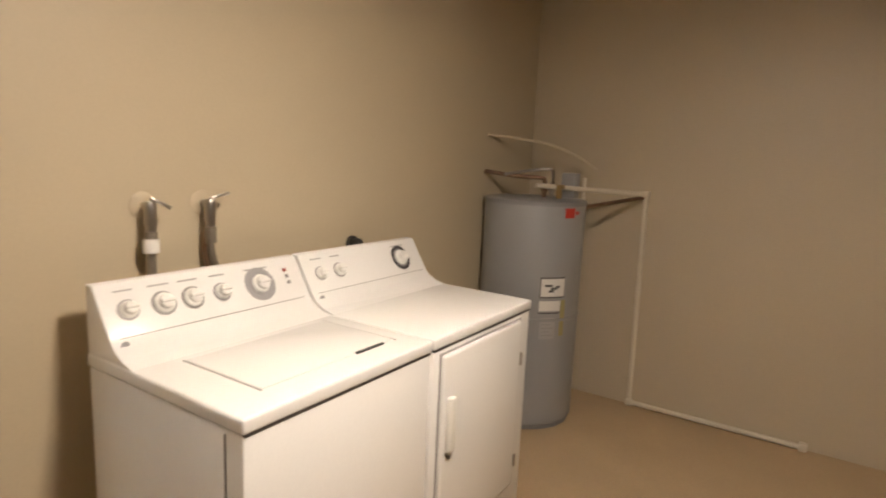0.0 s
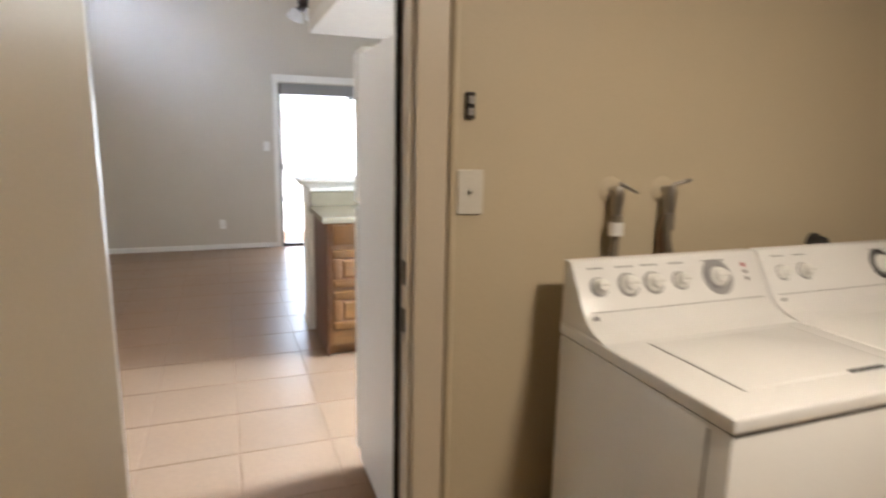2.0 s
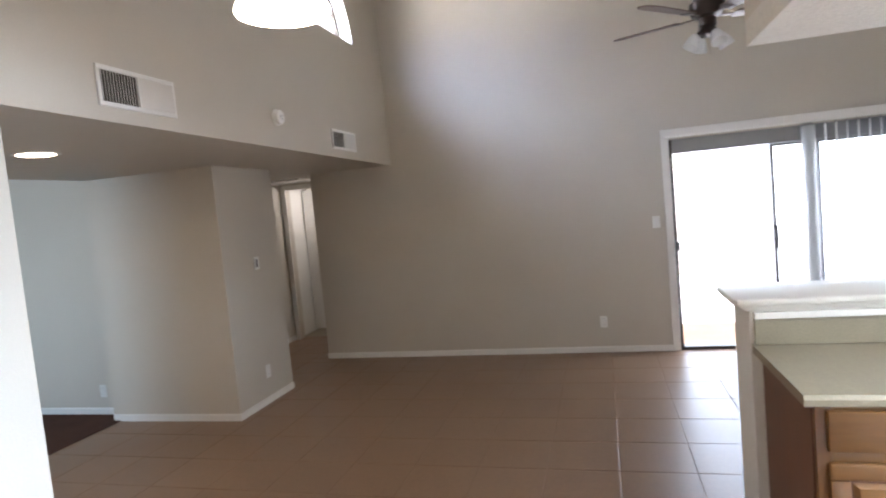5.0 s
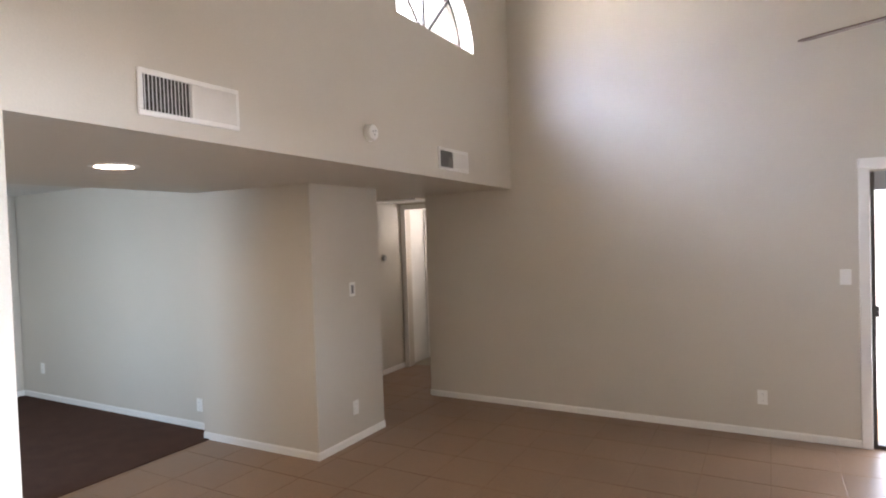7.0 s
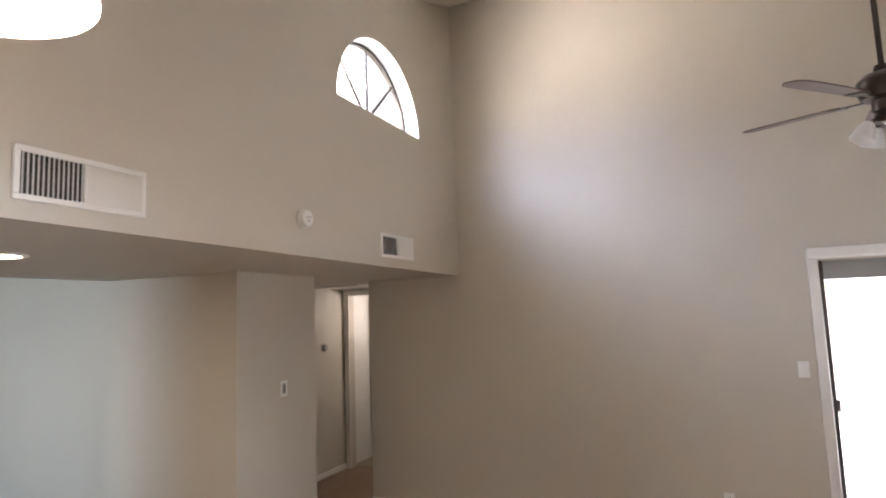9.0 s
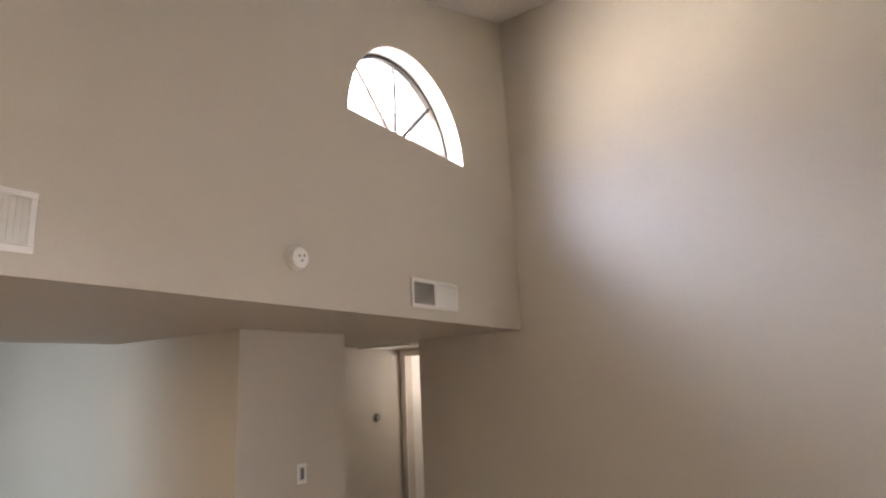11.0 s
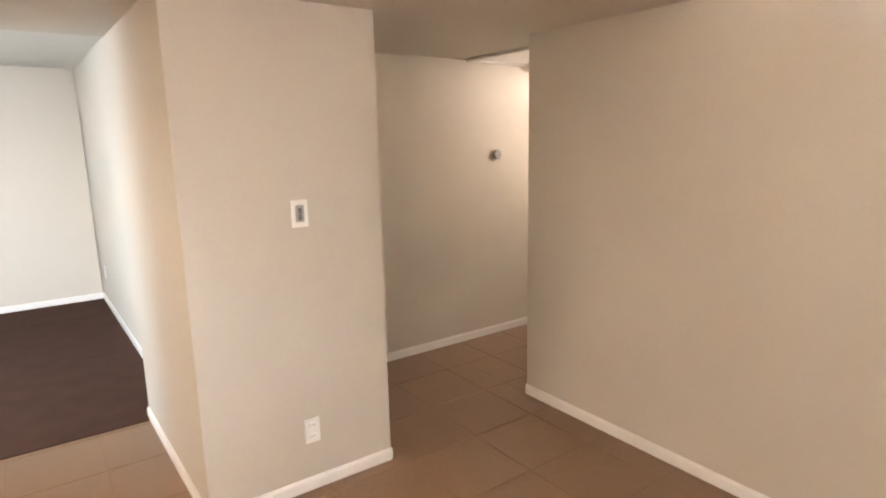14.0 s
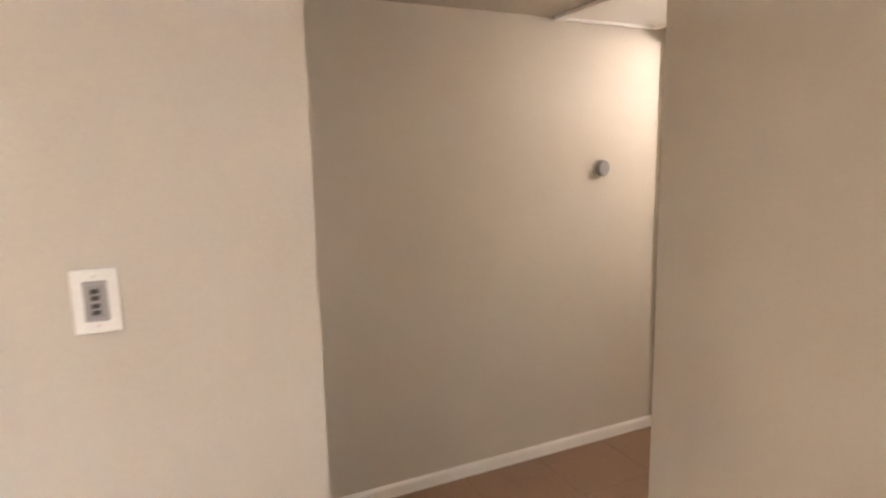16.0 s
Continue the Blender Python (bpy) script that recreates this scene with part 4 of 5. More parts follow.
def dishwasher(y0, y1):
    t = thing("dishwasher", "pale grey built-in dishwasher under the worktop", "dishwasher")
    part("tub", bm_boxes([(-4.66, y0 + 0.006, 0.10, CX - 0.03, y1 - 0.006, 0.885)]), BLACK, t, "dark tub behind the door")
    part("door", bm_rbox(CX - 0.03, y0, 0.13, CX + 0.012, y1, 0.735, 0.006, 2), APPLIANCE, t, "", True)
    pn = part("control_panel", bm_rbox(CX - 0.03, y0, 0.742, CX + 0.020, y1, 0.880, 0.008, 2), APPLIANCE, t, "", True)
    part("knob", bm_lathe([(0.022, 0.0), (0.022, 0.012), (0.016, 0.022), (0, 0.0221)], 20, (CX + 0.019, y0 + 0.055, 0.81), 'X'), GREYP, pn, "grey knob", True)
    part("toe_panel", bm_boxes([(-4.60, y0 + 0.004, 0.0, CX - 0.06, y1 - 0.004, 0.12)]), BLACK, t, "black toe panel")
    return t


dishwasher(CY0 + 0.585, CY0 + 1.185)
drawer_unit(CY0 + 1.20, CY0 + 1.96)

# worktop with a rolled front edge, and its splashback
wt = thing("worktop", "speckled beige laminate kitchen worktop with a low splashback", "worktop")
bm = bm_prism([(-4.70, 0.896), (CX + 0.012, 0.896), (CX + 0.016, 0.918), (CX + 0.008, 0.930), (CX - 0.002, 0.932), (-4.70, 0.932)], 'y', CY0 - 0.030, CY0 + 1.98)
part("top", bm, LAMINATE, wt)
part("splashback", bm_rbox(-4.70, CY0 - 0.022, 0.9325, -4.680, CY0 + 1.98, 1.032, 0.004), LAMINATE, wt)
part("splash_cap", bm_rbox(-4.70, CY0 - 0.022, 1.0325, -4.676, CY0 + 1.98, 1.040, 0.002, 1), LAMINATE, wt)
# raised bar on a half wall
structure("wall_half", bm_boxes([(-4.99, 0.420, 0, -4.7005, 2.45, 1.068)]), WHITE, "white painted half wall behind the worktop", "wall")
board(-4.99, 0.420, -4.70, 0.420, 0, -1)
bt = thing("bar_top", "white painted bar top with a moulded edge on the half wall", "bar top")
r = 0.045


def bar_slab(inset, z0, z1, bev):
    x0, x1, ya = -5.075 + inset, -4.660 - inset, 0.360 + inset
    pr = [(x0, 2.45), (x0, ya + r), (x0 + r * 0.3, ya + r * 0.3), (x0 + r, ya), (x1 - r, ya), (x1 - r * 0.3, ya + r * 0.3), (x1, ya + r), (x1, 2.45)]
    bm = bm_prism(pr, 'z', z0, z1)
    bmesh.ops.bevel(bm, geom=[e for e in bm.edges if abs(e.verts[0].co.z - e.verts[1].co.z) < 1e-4], offset=bev, segments=3, profile=0.5, affect='EDGES')
    return bm


part("top", bar_slab(0.0, 1.096, 1.124, 0.009), WHITE, bt, "", True)
part("moulding", bar_slab(0.016, 1.082, 1.0958, 0.004), WHITE, bt, "stepped moulding under the edge", True)
part("moulding", bar_slab(0.030, 1.0685, 1.0818, 0.003), WHITE, bt, "stepped moulding under the edge", True)
part("apron", bm_rbox(-4.6995, 0.432, 1.0405, -4.672, 2.45, 1.068, 0.004), WHITE, bt, "white trim under the bar top")

kl = thing("kitchen_ceiling_light", "white framed fluorescent kitchen ceiling light, lit", "ceiling light", (-3.25, 1.31, 2.107))
part("frame", bm_boxes([(-0.62, -0.30, -0.030, 0.62, -0.275, -0.0005), (-0.62, 0.275, -0.030, 0.62, 0.30, -0.0005), (-0.62, -0.275, -0.030, -0.59, 0.275, -0.0005), (0.59, -0.275, -0.030, 0.62, 0.275, -0.0005)]), WHITE, kl)
part("diffuser", bm_rbox(-0.59, -0.275, -0.028, 0.59, 0.275, -0.012, 0.003, 1), TUBELIT, kl, "glowing diffuser")

# ---------------------------------------------------------------- living room fixtures


def ceiling_fan():
    cx, cy = -6.65, 0.675
    top = vault(cx) - 0.18
    t = thing("ceiling_fan", "dark bronze ceiling fan with five blades and frosted lights", "ceiling fan", (cx, cy, 0.165))
    part("canopy", bm_lathe([(0.07, top + 0.02), (0.07, top - 0.02), (0.05, top - 0.07), (0.02, top - 0.09), (0, top - 0.0901)], 28), FANM, t, "", True)
    part("downrod", bm_cyl((0, 0, 2.74), (0, 0, top - 0.05), 0.013), FANM, t, "", True)
    part("motor", bm_lathe([(0.0, 2.775), (0.03, 2.77), (0.04, 2.735), (0.085, 2.72), (0.115, 2.69), (0.12, 2.645), (0.10, 2.60), (0.06, 2.585), (0.06, 2.535), (0.045, 2.52), (0, 2.5199)], 36), FANM, t, "", True)
    for k in range(5):
        a = radians(FAN_TURN + 72 * k)
        m = pose(0, 0, 2.60, 0, 0, math.degrees(a))
        iron = merge(bm_rbox(0.085, -0.014, -0.006, 0.21, 0.014, 0.002, 0.002, 1), bm_rbox(0.17, -0.045, -0.008, 0.24, 0.045, -0.003, 0.002, 1))
        bmesh.ops.transform(iron, matrix=m @ pose(0, 0, 0, -9, 0, 0), verts=iron.verts[:])
        blade = bm_prism([(0.19, -0.052), (0.56, -0.066), (0.65, -0.058), (0.68, -0.03), (0.68, 0.03), (0.65, 0.058), (0.56, 0.066), (0.19, 0.052)], 'z', -0.002, 0.005)
        bmesh.ops.transform(blade, matrix=m @ pose(0, 0, 0, -9, 0, 0), verts=blade.verts[:])
        b = part("blade", blade, BLADE, t)
        part("blade_iron", iron, FANM, b, "dark metal blade arm")
    part("light_hub", bm_lathe([(0.05, 2.522), (0.062, 2.50), (0.05, 2.475), (0.02, 2.46), (0, 2.4599)], 28), FANM, t, "", True)
    for k in range(4):
        a = radians(20 + 90 * k)
        d = Vector((math.cos(a), math.sin(a), 0))
        arm = part("lamp_arm", bm_cyl(Vector((0, 0, 2.495)) + d * 0.04, Vector((0, 0, 2.475)) + d * 0.085, 0.012), FANM, t, "", True)
        sh = bm_lathe([(0.016, 0.0), (0.026, -0.008), (0.040, -0.035), (0.050, -0.075), (0.056, -0.10), (0.053, -0.10), (0.046, -0.075), (0.036, -0.035), (0.020, -0.01), (0.0, -0.008)], 24)
        bmesh.ops.transform(sh, matrix=Matrix.Translation(Vector((0, 0, 2.478)) + d * 0.088) @ Matrix.Rotation(radians(28), 4, Vector((0, 0, 1)).cross(d) * -1), verts=sh.verts[:])
        part("shade", sh, FROST, arm, "frosted bell shade", True)
    part("pull_chain", bm_cyl((0.03, 0.0, 2.47), (0.03, 0.0, 2.33), 0.0015, seg=6), CHROME, t)


FAN_TURN = 244
ceiling_fan()

# pendant: an opal glass bell on a rod
PX, PY, PZ = -3.472, -0.87, 2.133
pd = thing("pendant_lamp", "lit opal glass bell pendant on a thin rod", "pendant lamp", (PX, PY, 0))
outer = [(0.118, 0.0), (0.119, 0.005), (0.113, 0.018), (0.098, 0.036), (0.084, 0.058), (0.076, 0.085), (0.068, 0.115), (0.052, 0.142), (0.026, 0.158)]
bell = outer + [(0.022, 0.153)] + [(q - 0.006, h - 0.002) for q, h in outer[-2:0:-1]] + [(0.112, 0.0), (0.118, 0.0)]
part("bell", bm_lathe([(q, PZ + h) for q, h in bell], 48), PENDANT, pd, "glowing opal bell shade", True)
part("bulb", bm_lathe([(0.012, PZ + 0.13), (0.016, PZ + 0.10), (0.030, PZ + 0.07), (0.026, PZ + 0.045), (0, PZ + 0.036)], 20), BULBLIT, pd, "lit bulb", True)
part("holder", bm_lathe([(0.030, PZ + 0.154), (0.032, PZ + 0.175), (0.014, PZ + 0.20), (0, PZ + 0.2001)], 24), FANM, pd, "dark holder", True)
part("rod", bm_cyl((0, 0, PZ + 0.19), (0, 0, vault(PX) - 0.03), 0.006), FANM, pd)
part("canopy", bm_lathe([(0.06, vault(PX) + 0.02), (0.06, vault(PX) - 0.02), (0.03, vault(PX) - 0.045), (0, vault(PX) - 0.0451)], 24), FANM, pd, "", True)


def air_vent(x0, x1, z0, z1, grille_end, label, turn):
    """A register on the upper wall; its grille fills the part beside x1."""
    t = thing("air_vent", label, "air vent", (0, 0, 0), 0, "air vents on the upper wall")
    y = YS
    f = 0.022
    part("frame", merge(bm_rbox(x0, y + 0.0005, z0, x1, y + 0.014, z0 + f, 0.003, 1), bm_rbox(x0, y + 0.0005, z1 - f, x1, y + 0.014, z1, 0.003, 1),
                        bm_rbox(x0, y + 0.0005, z0 + f, x0 + f, y + 0.014, z1 - f, 0.003, 1), bm_rbox(x1 - f, y + 0.0005, z0 + f, x1, y + 0.014, z1 - f, 0.003, 1)), WHITE, t)
    # flat dark sheet on the wall; the duct's shade is in its colour
    part("backing", bm_boxes([(x0 + f, y + 0.0005, z0 + f, x1 - f, y + 0.002, z1 - f)]), DARK, t, "dark sheet for the shade of the duct behind the slats")
    part("divider", bm_boxes([(grille_end - 0.004, y + 0.002, z0 + f, grille_end + 0.004, y + 0.013, z1 - f)]), WHITE, t)
    for a, b, tilt in ((x0 + f, grille_end - 0.004, 52), (grille_end + 0.004, x1 - f, turn)):
        n = 13
        w = (b - a) / n
        for i in range(n):
            s = bm_boxes([(-0.0010, -0.0085, z0 + f, 0.0010, 0.0085, z1 - f)])
            bmesh.ops.transform(s, matrix=pose(a + (i + 0.5) * w, y + 0.0085, 0, 0, 0, tilt), verts=s.verts[:])
            part("slat", s, WHITE, t)
    return t


air_vent(-4.805, -4.300, 2.212, 2.402, -4.551, "white wall register, half slatted and half blank", -44)
air_vent(-7.190, -6.700, 2.190, 2.362, -6.941, "small white wall register near the corner", -60)

sm = thing("smoke_detector", "round white smoke detector on the upper wall", "smoke detector", (-5.838, YS, 2.345))
part("base", bm_lathe([(0.056, 0.0005), (0.056, 0.012), (0, 0.0121)], 36, (0, 0, 0), 'Y'), PLASTIC, sm, "", True)
part("cover", bm_lathe([(0.050, 0.012), (0.052, 0.028), (0.046, 0.040), (0.030, 0.044), (0, 0.0441)], 36, (0, 0, 0), 'Y'), PLASTIC, sm, "", True)
for dx, dz in ((-0.016, 0.010), (0.012, 0.004), (-0.004, -0.014)):
    part("test_button", bm_lathe([(0.006, 0.044), (0.006, 0.0455), (0, 0.0456)], 12, (dx, 0, dz), 'Y'), GREYP, sm)

wall_plate("control_plate", "white wall plate with a grey slotted control", "wall control", (-6.668, -3.13, 1.266), 90, style="control", w=0.074, h=0.116)
wall_plate("power_outlet", "white double power outlet low on the wall", "outlet", (-6.660, -3.13, 0.285), 90, style="outlet", group="power outlets")
wall_plate("power_outlet", "white double power outlet low on the tall wall", "outlet", (XF, -0.185, 0.312), 0, style="outlet", group="power outlets")
wall_plate("power_outlet", "white double power outlet low on the dining room wall", "outlet", (-6.315, -4.63, 0.225), 0, style="outlet", group="power outlets")
wall_plate("power_outlet", "white double power outlet low on the dining room wall", "outlet", (-6.275, -7.20, 0.35), 0, style="outlet", group="power outlets")
wall_plate("light_switch", "white light switch beside the patio door", "light switch", (XF, 0.375, 1.277), 0)

ch = thing("wall_thermostat", "small round grey thermostat on the hall wall", "thermostat", (-8.72, -4.26, 1.430))
part("base", bm_lathe([(0.044, 0.0005), (0.044, 0.010), (0, 0.0101)], 32, (0, 0, 0), 'Y'), IVORY, ch, "pale base", True)
part("dial", bm_lathe([(0.039, 0.010), (0.037, 0.030), (0.030, 0.036), (0, 0.0361)], 32, (0, 0, 0), 'Y'), GREYP, ch, "grey dial", True)

rc = thing("recessed_light", "round recessed ceiling light, lit", "recessed light", (-4.77, -3.23, ZS + 0.017))
part("trim_ring", bm_lathe([(0.125, -0.0005), (0.125, -0.008), (0.098, -0.012), (0.098, -0.0005)], 40), WHITE, rc, "", True)
part("lens", bm_lathe([(0.098, -0.0006), (0.098, -0.006), (0, -0.010)], 40), CANLIT, rc, "glowing lens", True)

# half-round window
aw = tagged(thing("window_1", "half-round window with dark bars in the upper wall", "window", (AX, YS - 0.17, AZ)), kind="structure")


def half_ring(r0, r1, y0, y1, n=28):
    bms = []
    for i in range(n):
        a0, a1 = math.pi * i / n, math.pi * (i + 1) / n
        bms.append(bm_prism([(r0 * math.cos(a0), r0 * math.sin(a0)), (r1 * math.cos(a0), r1 * math.sin(a0)), (r1 * math.cos(a1), r1 * math.sin(a1)), (r0 * math.cos(a1), r0 * math.sin(a1))], 'y', y0, y1))
    out = merge(*bms)
    bmesh.ops.remove_doubles(out, verts=out.verts[:], dist=1e-5)
    return out


part("reveal", half_ring(AR - 0.006, AR - 0.001, 0.0, 0.169), WHITE, aw, "white painted round reveal")
part("window_sill", bm_boxes([(-AR + 0.001, 0.0, 0.0005, AR - 0.001, 0.169, 0.006)]), WHITE, aw, "white painted sill")
part("window_frame", merge(half_ring(AR - 0.030, AR - 0.007, 0.01, 0.05), bm_boxes([(-AR + 0.008, 0.01, 0.0065, AR - 0.008, 0.05, 0.028)])), BRONZE, aw, "dark bronze frame")
for a in (45, 90, 135):
    d = (math.cos(radians(a)), math.sin(radians(a)))
    bar = bm_boxes([(0.05, -0.010, -0.010, AR - 0.028, 0.010, 0.010)])
    bmesh.ops.transform(bar, matrix=Matrix.Translation((0, 0.03, 0.02)) @ Matrix.Rotation(-radians(a), 4, 'Y'), verts=bar.verts[:])
    part("bar", bar, BRONZE, aw)
pane = part("pane", bm_prism([(0.56 * math.cos(math.pi * i / 24), 0.02 + 0.55 * math.sin(math.pi * i / 24)) for i in range(25)], 'y', 0.028, 0.032), GLASS, aw)
pane.visible_shadow = False

# patio door
sd = tagged(thing("door_2", "dark bronze sliding glass patio door, partly open", "patio door"), kind="structure")
Y0, Y1, ZT = 0.525, 2.95, 2.05
part("outer_frame", bm_boxes([(XF - 0.13, Y0, 0, XF - 0.02, Y0 + 0.035, ZT), (XF - 0.13, Y1 - 0.035, 0, XF - 0.02, Y1, ZT),
     (XF - 0.13, Y0 + 0.035, 0, XF - 0.02, Y1 - 0.035, 0.03)]), BRONZE, sd, "dark bronze frame")
part("head", bm_boxes([(XF - 0.13, Y0 + 0.036, ZT - 0.135, XF - 0.02, Y1 - 0.036, ZT)]), ANOD, sd, "grey aluminium head")


def glass_panel(ya, yb, x, name):
    s = 0.032
    p = part(name, merge(bm_rbox(x - 0.015, ya, 0.032, x + 0.015, ya + s, ZT - 0.137, 0.002, 1), bm_rbox(x - 0.015, yb - s, 0.032, x + 0.015, yb, ZT - 0.137, 0.002, 1),
             bm_rbox(x - 0.015, ya + s, 0.032, x + 0.015, yb - s, 0.11, 0.002, 1), bm_rbox(x - 0.015, ya + s, ZT - 0.165, x + 0.015, yb - s, ZT - 0.137, 0.002, 1)), ANOD, sd)
    g = part("pane", bm_boxes([(x - 0.003, ya + s, 0.11, x + 0.003, yb - s, ZT - 0.165)]), GLASS, p)
    g.visible_shadow = False
    return p


glass_panel(1.80, Y1 - 0.036, XF - 0.105, "fixed_panel")
sp = glass_panel(1.405, 2.655, XF - 0.060, "sliding_panel")
part("door_pull", merge(bm_rbox(XF - 0.046, 1.412, 0.94, XF - 0.038, 1.446, 1.16, 0.003, 1), bm_rbox(XF - 0.040, 1.418, 0.97, XF - 0.012, 1.440, 1.13, 0.006, 2)), BLACK, sp, "black door pull")
part("latch", bm_rbox(XF - 0.05, Y0 + 0.030, 0.98, XF - 0.018, Y0 + 0.055, 1.06, 0.004), BLACK, sd, "black latch")
structure("trim", merge(bm_rbox(XF + 0.0005, Y0 - 0.065, 0, XF + 0.016, Y0 + 0.004, ZT + 0.06, 0.003, 1), bm_rbox(XF + 0.0005, Y1 - 0.004, 0, XF + 0.016, Y1 + 0.065, ZT + 0.06, 0.003, 1),
          bm_boxes([(XF - 0.149, Y0 + 0.004, ZT + 0.0005, XF + 0.0004, Y1 - 0.004, ZT + 0.001)])), WHITE, "white painted casing round the patio door", "trim")

vb = thing("vertical_blind", "white vertical blind drawn across part of the patio door", "blind")
val = part("valance", merge(bm_rbox(XF + 0.085, 0.455, 2.072, XF + 0.097, 3.075, 2.142, 0.003, 1), bm_rbox(XF + 0.017, 0.455, 2.072, XF + 0.0845, 0.465, 2.142, 0.002, 1), bm_rbox(XF + 0.017, 3.065, 2.072, XF + 0.0845, 3.075, 2.142, 0.002, 1),
           bm_boxes([(XF + 0.017, 0.466, 2.136, XF + 0.0845, 3.064, 2.142)])), WHITE, vb, "white valance board")
part("head_rail", bm_rbox(XF + 0.032, 0.50, 2.062, XF + 0.070, 3.04, 2.100, 0.003, 1), PLASTIC, vb)
slat_mesh = None
random.seed(4)
ys = [1.655 + 0.012 * i for i in range(7)] + [1.83 + 0.086 * i for i in range(9)] + [2.70 + 0.08 * i for i in range(3)] + [2.93 + 0.010 * i for i in range(5)]
for i, y in enumerate(ys):
    if slat_mesh is None:
        prof = [(-0.044, 0.004), (-0.022, 0.0005), (0.0, -0.001), (0.022, 0.0005), (0.044, 0.004), (0.044, 0.005), (0.022, 0.0015), (0.0, 0.0), (-0.022, 0.0015), (-0.044, 0.005)]
        slat_mesh = mesh_of("slat", bm_prism(prof, 'z', 0.03, 2.035), BLIND)
    s = new("slat", slat_mesh)
    s.parent = vb
    s.matrix_local = pose(XF + 0.051, y, 0, 0, 0, (8 if i < 7 or i > 18 else -12) + random.uniform(-5, 5))
    part("carrier", bm_rbox(-0.006, -0.004, 2.030, 0.006, 0.004, 2.064, 0.001, 1), GREYP, s, "grey carrier clip")

# hall doorway, and the white door standing in the small room behind it
cd = tagged(thing("door_3", "white panel door in the small room beyond the hall", "door"), kind="structure")
part("casing", merge(bm_rbox(-9.1395, -4.25, 0, -9.122, -4.185, 2.085, 0.004), bm_rbox(-9.1395, -3.455, 0, -9.122, -3.395, 2.085, 0.004), bm_rbox(-9.1395, -4.185, 2.025, -9.122, -3.455, 2.085, 0.004)), WHITE, cd, "white painted casing")
part("leaf", bm_rbox(-9.72, -4.24, 0.03, -9.685, -3.50, 2.03, 0.003), WHITE, cd, "white door leaf")
for z0, z1 in ((0.18, 0.95), (1.08, 1.90)):
    for ya in (-4.13, -3.82):
        part("door_panel", bm_rbox(-9.688, ya, z0, -9.682, ya + 0.25, z1, 0.003, 1), WHITE, cd)
# unseen globe added to carry the fill light on the white leaf
bl = thing("bath_fill_globe", "round lit globe, added out of view to light the small room's door", "ceiling lamp", (-9.43, -3.60, ZS))
part("base", bm_lathe([(0.05, -0.0005), (0.05, -0.02), (0, -0.0201)], 24), PLASTIC, bl, "", True)
part("globe", bm_lathe([(0.03, -0.02), (0.055, -0.045), (0.065, -0.08), (0.055, -0.115), (0.03, -0.135), (0, -0.14)], 24), BULBLIT, bl, "lit globe", True)
# attic hatch and hall lamp
ah = thing("attic_hatch", "pale ceiling access panel with a thin trim in the hall", "hatch", (0, 0, ZS))
part("panel", bm_rbox(-9.0, -4.215, -0.008, -8.46, -3.60, -0.0005, 0.002, 1), WHITE, ah)
part("hatch_trim", merge(bm_rbox(-8.46, -4.235, -0.020, -8.425, -3.58, -0.0005, 0.003, 1), bm_rbox(-9.035, -4.235, -0.020, -9.0, -3.58, -0.0005, 0.003, 1),
     bm_rbox(-9.0, -3.60, -0.020, -8.46, -3.58, -0.0005, 0.003, 1), bm_rbox(-9.0, -4.235, -0.020, -8.46, -4.215, -0.0005, 0.003, 1)), WHITE, ah)
hl = thing("wall_sconce", "small lit glass wall lamp in the hall", "wall lamp", (-8.75, -3.265, 2.0))
part("backplate", bm_lathe([(0.045, -0.0005), (0.045, -0.012), (0, -0.0121)], 24, (0, 0, 0), 'Y'), BRASS, hl, "", True)
part("arm", bm_cyl((0, -0.01, 0), (0, -0.15, 0.0), 0.008), BRASS, hl)
part("bulb", bm_lathe([(0.0, 0.052), (0.014, 0.05), (0.016, 0.03), (0.028, 0.0), (0.026, -0.018), (0, -0.028)], 20, (0, -0.16, 0.0)), BULBLIT, hl, "lit bulb", True)

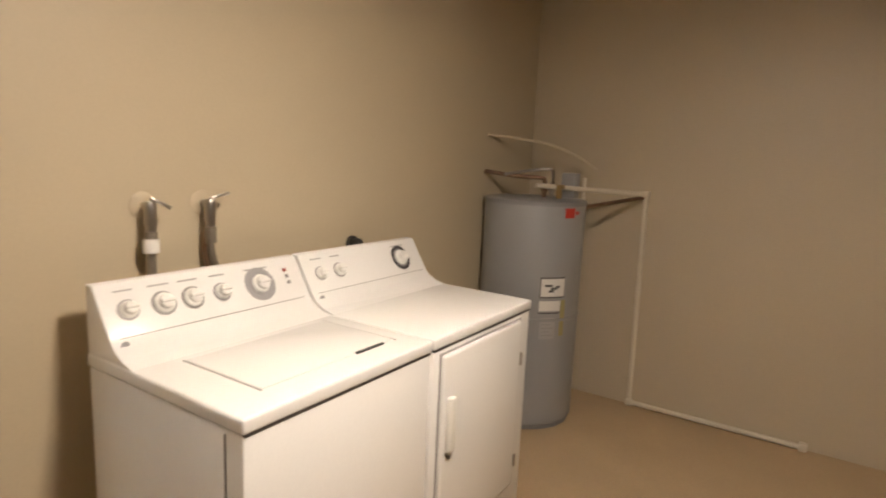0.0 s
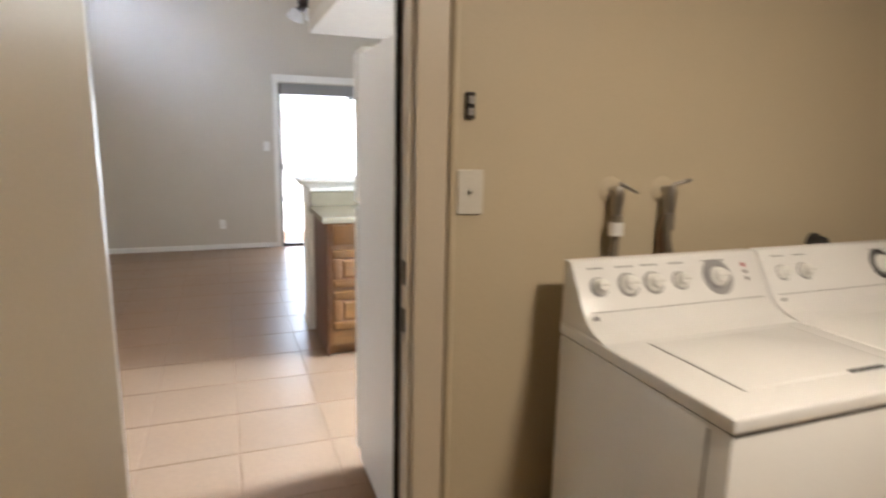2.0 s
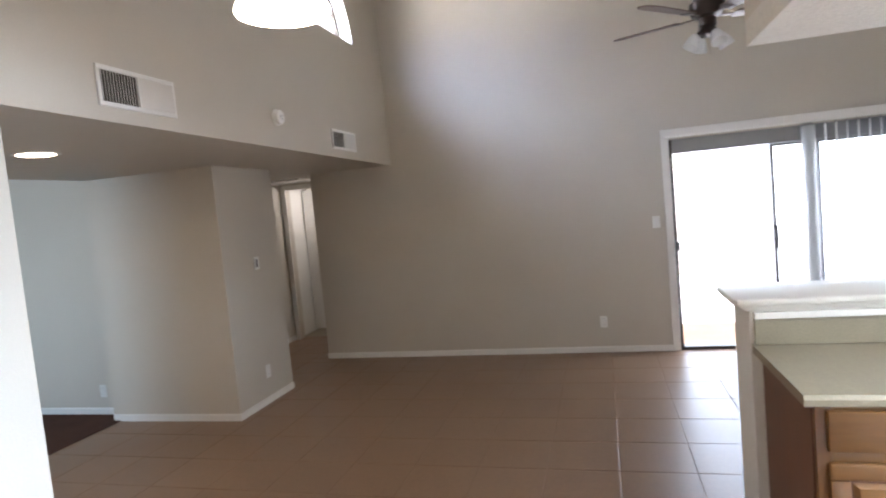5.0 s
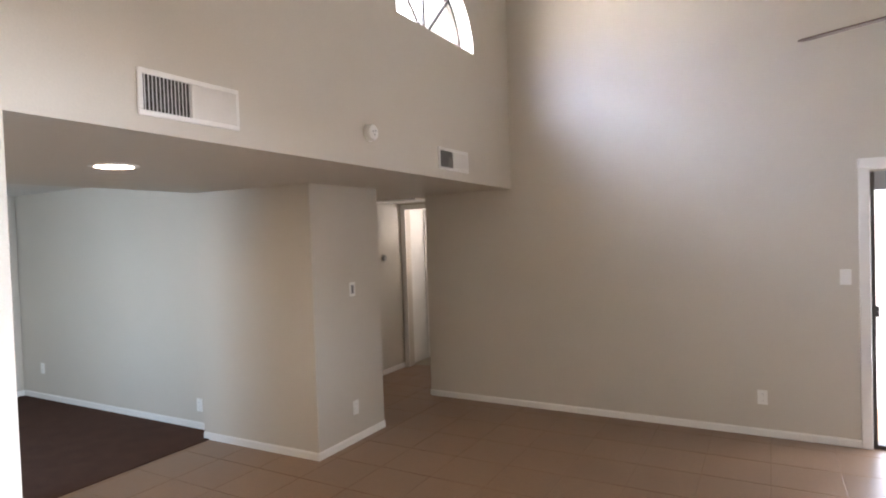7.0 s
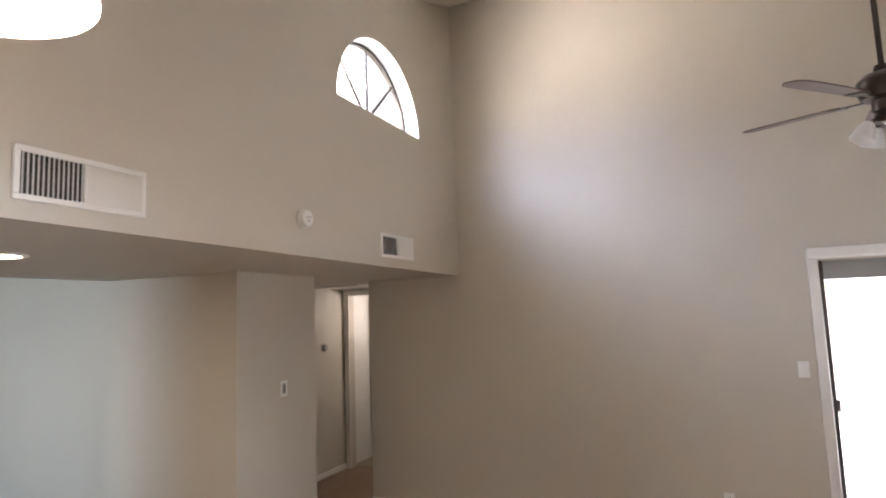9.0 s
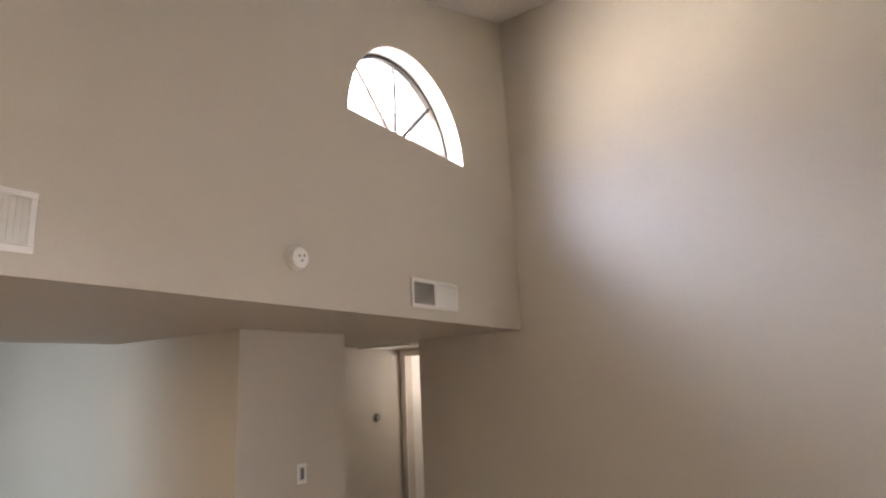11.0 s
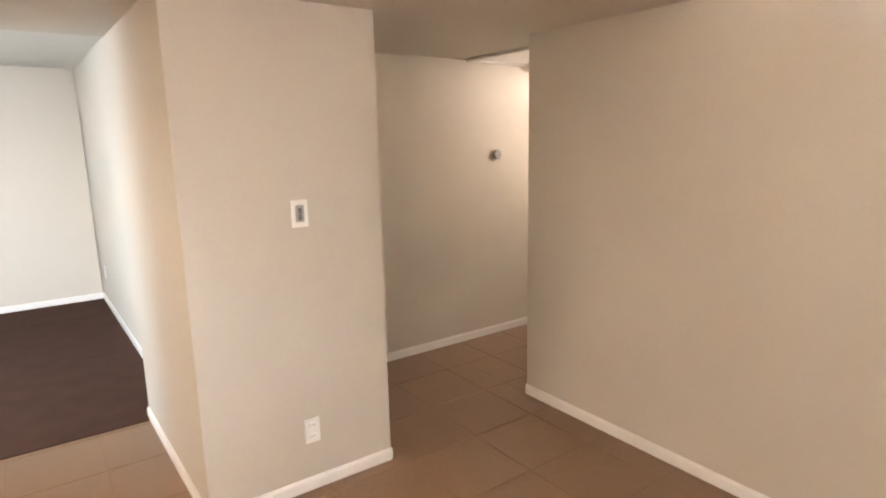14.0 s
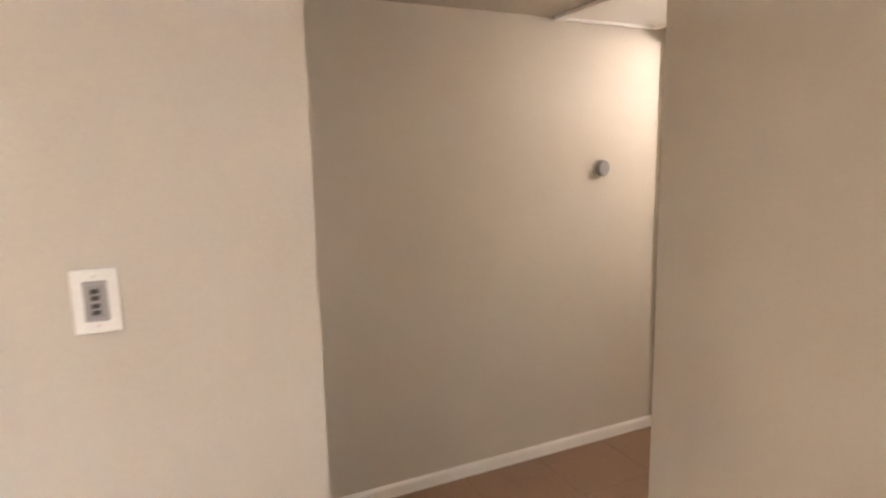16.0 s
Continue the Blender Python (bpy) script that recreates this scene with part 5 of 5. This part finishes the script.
# ---------------------------------------------------------------- outdoors
structure("ground", bm_boxes([(-400, -400, -0.60, 400, 400, -0.155)]), GRAVEL, "pale gravel ground reaching the horizon", "ground")
structure("pavement", bm_boxes([(-13.5, -1.5, -0.154, XF - 0.15, 6.5, -0.03)]), CONCRETE, "pale concrete patio slab", "patio")
structure("roof", bm_boxes([(-9.6, -8.1, 2.42, -2.6, YS - 0.18, 2.50)]), ROOF, "white coated flat roof below the half-round window", "roof")
structure("wall_garden", merge(bm_rbox(-13.8, -6.5, -0.155, -13.6, 9.5, 1.85, 0.02), bm_rbox(-13.84, -6.5, 1.85, -13.56, 9.5, 1.92, 0.015)), STUCCO, "cream stucco garden wall with a cap", "garden wall")

structure("backdrop", bm_boxes([(-260, -75, -0.154, 60, -74, 110)]), HAZE, "pale bright hazy sky over the roofs", "sky")

# ---------------------------------------------------------------- floor tiles
TX, TY, GAP = 0.4085, 0.4165, 0.004
TX0, TY0 = -5.083, 0.285
floor_ob = bpy.data.objects["floor"]


def tile_mesh(w, d):
    bm = bm_boxes([(-w / 2, -d / 2, -0.007, w / 2, d / 2, 0.0)])
    top = [f for f in bm.faces if f.normal.z > 0.9]
    bmesh.ops.inset_region(bm, faces=top, thickness=0.003, depth=0.0)
    for v in bm.verts:
        if v.co.z > -0.001 and (abs(v.co.x) > w / 2 - 0.001 or abs(v.co.y) > d / 2 - 0.001):
            v.co.z = -0.0012
    return mesh_of("tile", bm, TILE)


TILE_CACHE = {}
random.seed(7)
for rx0, ry0, rx1, ry1 in ((XF, -4.38, XL, YN), (-9.3, -4.26, XF, -3.265)):
    i0, i1 = math.floor((rx0 - TX0) / TX), math.ceil((rx1 - TX0) / TX)
    j0, j1 = math.floor((ry0 - TY0) / TY), math.ceil((ry1 - TY0) / TY)
    for i in range(i0, i1):
        for j in range(j0, j1):
            a0, a1 = max(TX0 + i * TX + GAP / 2, rx0), min(TX0 + (i + 1) * TX - GAP / 2, rx1)
            b0, b1 = max(TY0 + j * TY + GAP / 2, ry0), min(TY0 + (j + 1) * TY - GAP / 2, ry1)
            if a1 - a0 < 0.02 or b1 - b0 < 0.02:
                continue
            # nothing under the solid wall blocks
            if a0 > -7.06 and a1 < -6.13 and b1 < -3.13 or a0 > -3.83 and b1 < YS:
                continue
            key = (round(a1 - a0, 3), round(b1 - b0, 3))
            if key not in TILE_CACHE:
                TILE_CACHE[key] = tile_mesh(*key)
            o = new("tile", TILE_CACHE[key])
            o.parent = floor_ob
            o.location = ((a0 + a1) / 2, (b0 + b1) / 2, random.uniform(-0.0006, 0.0))
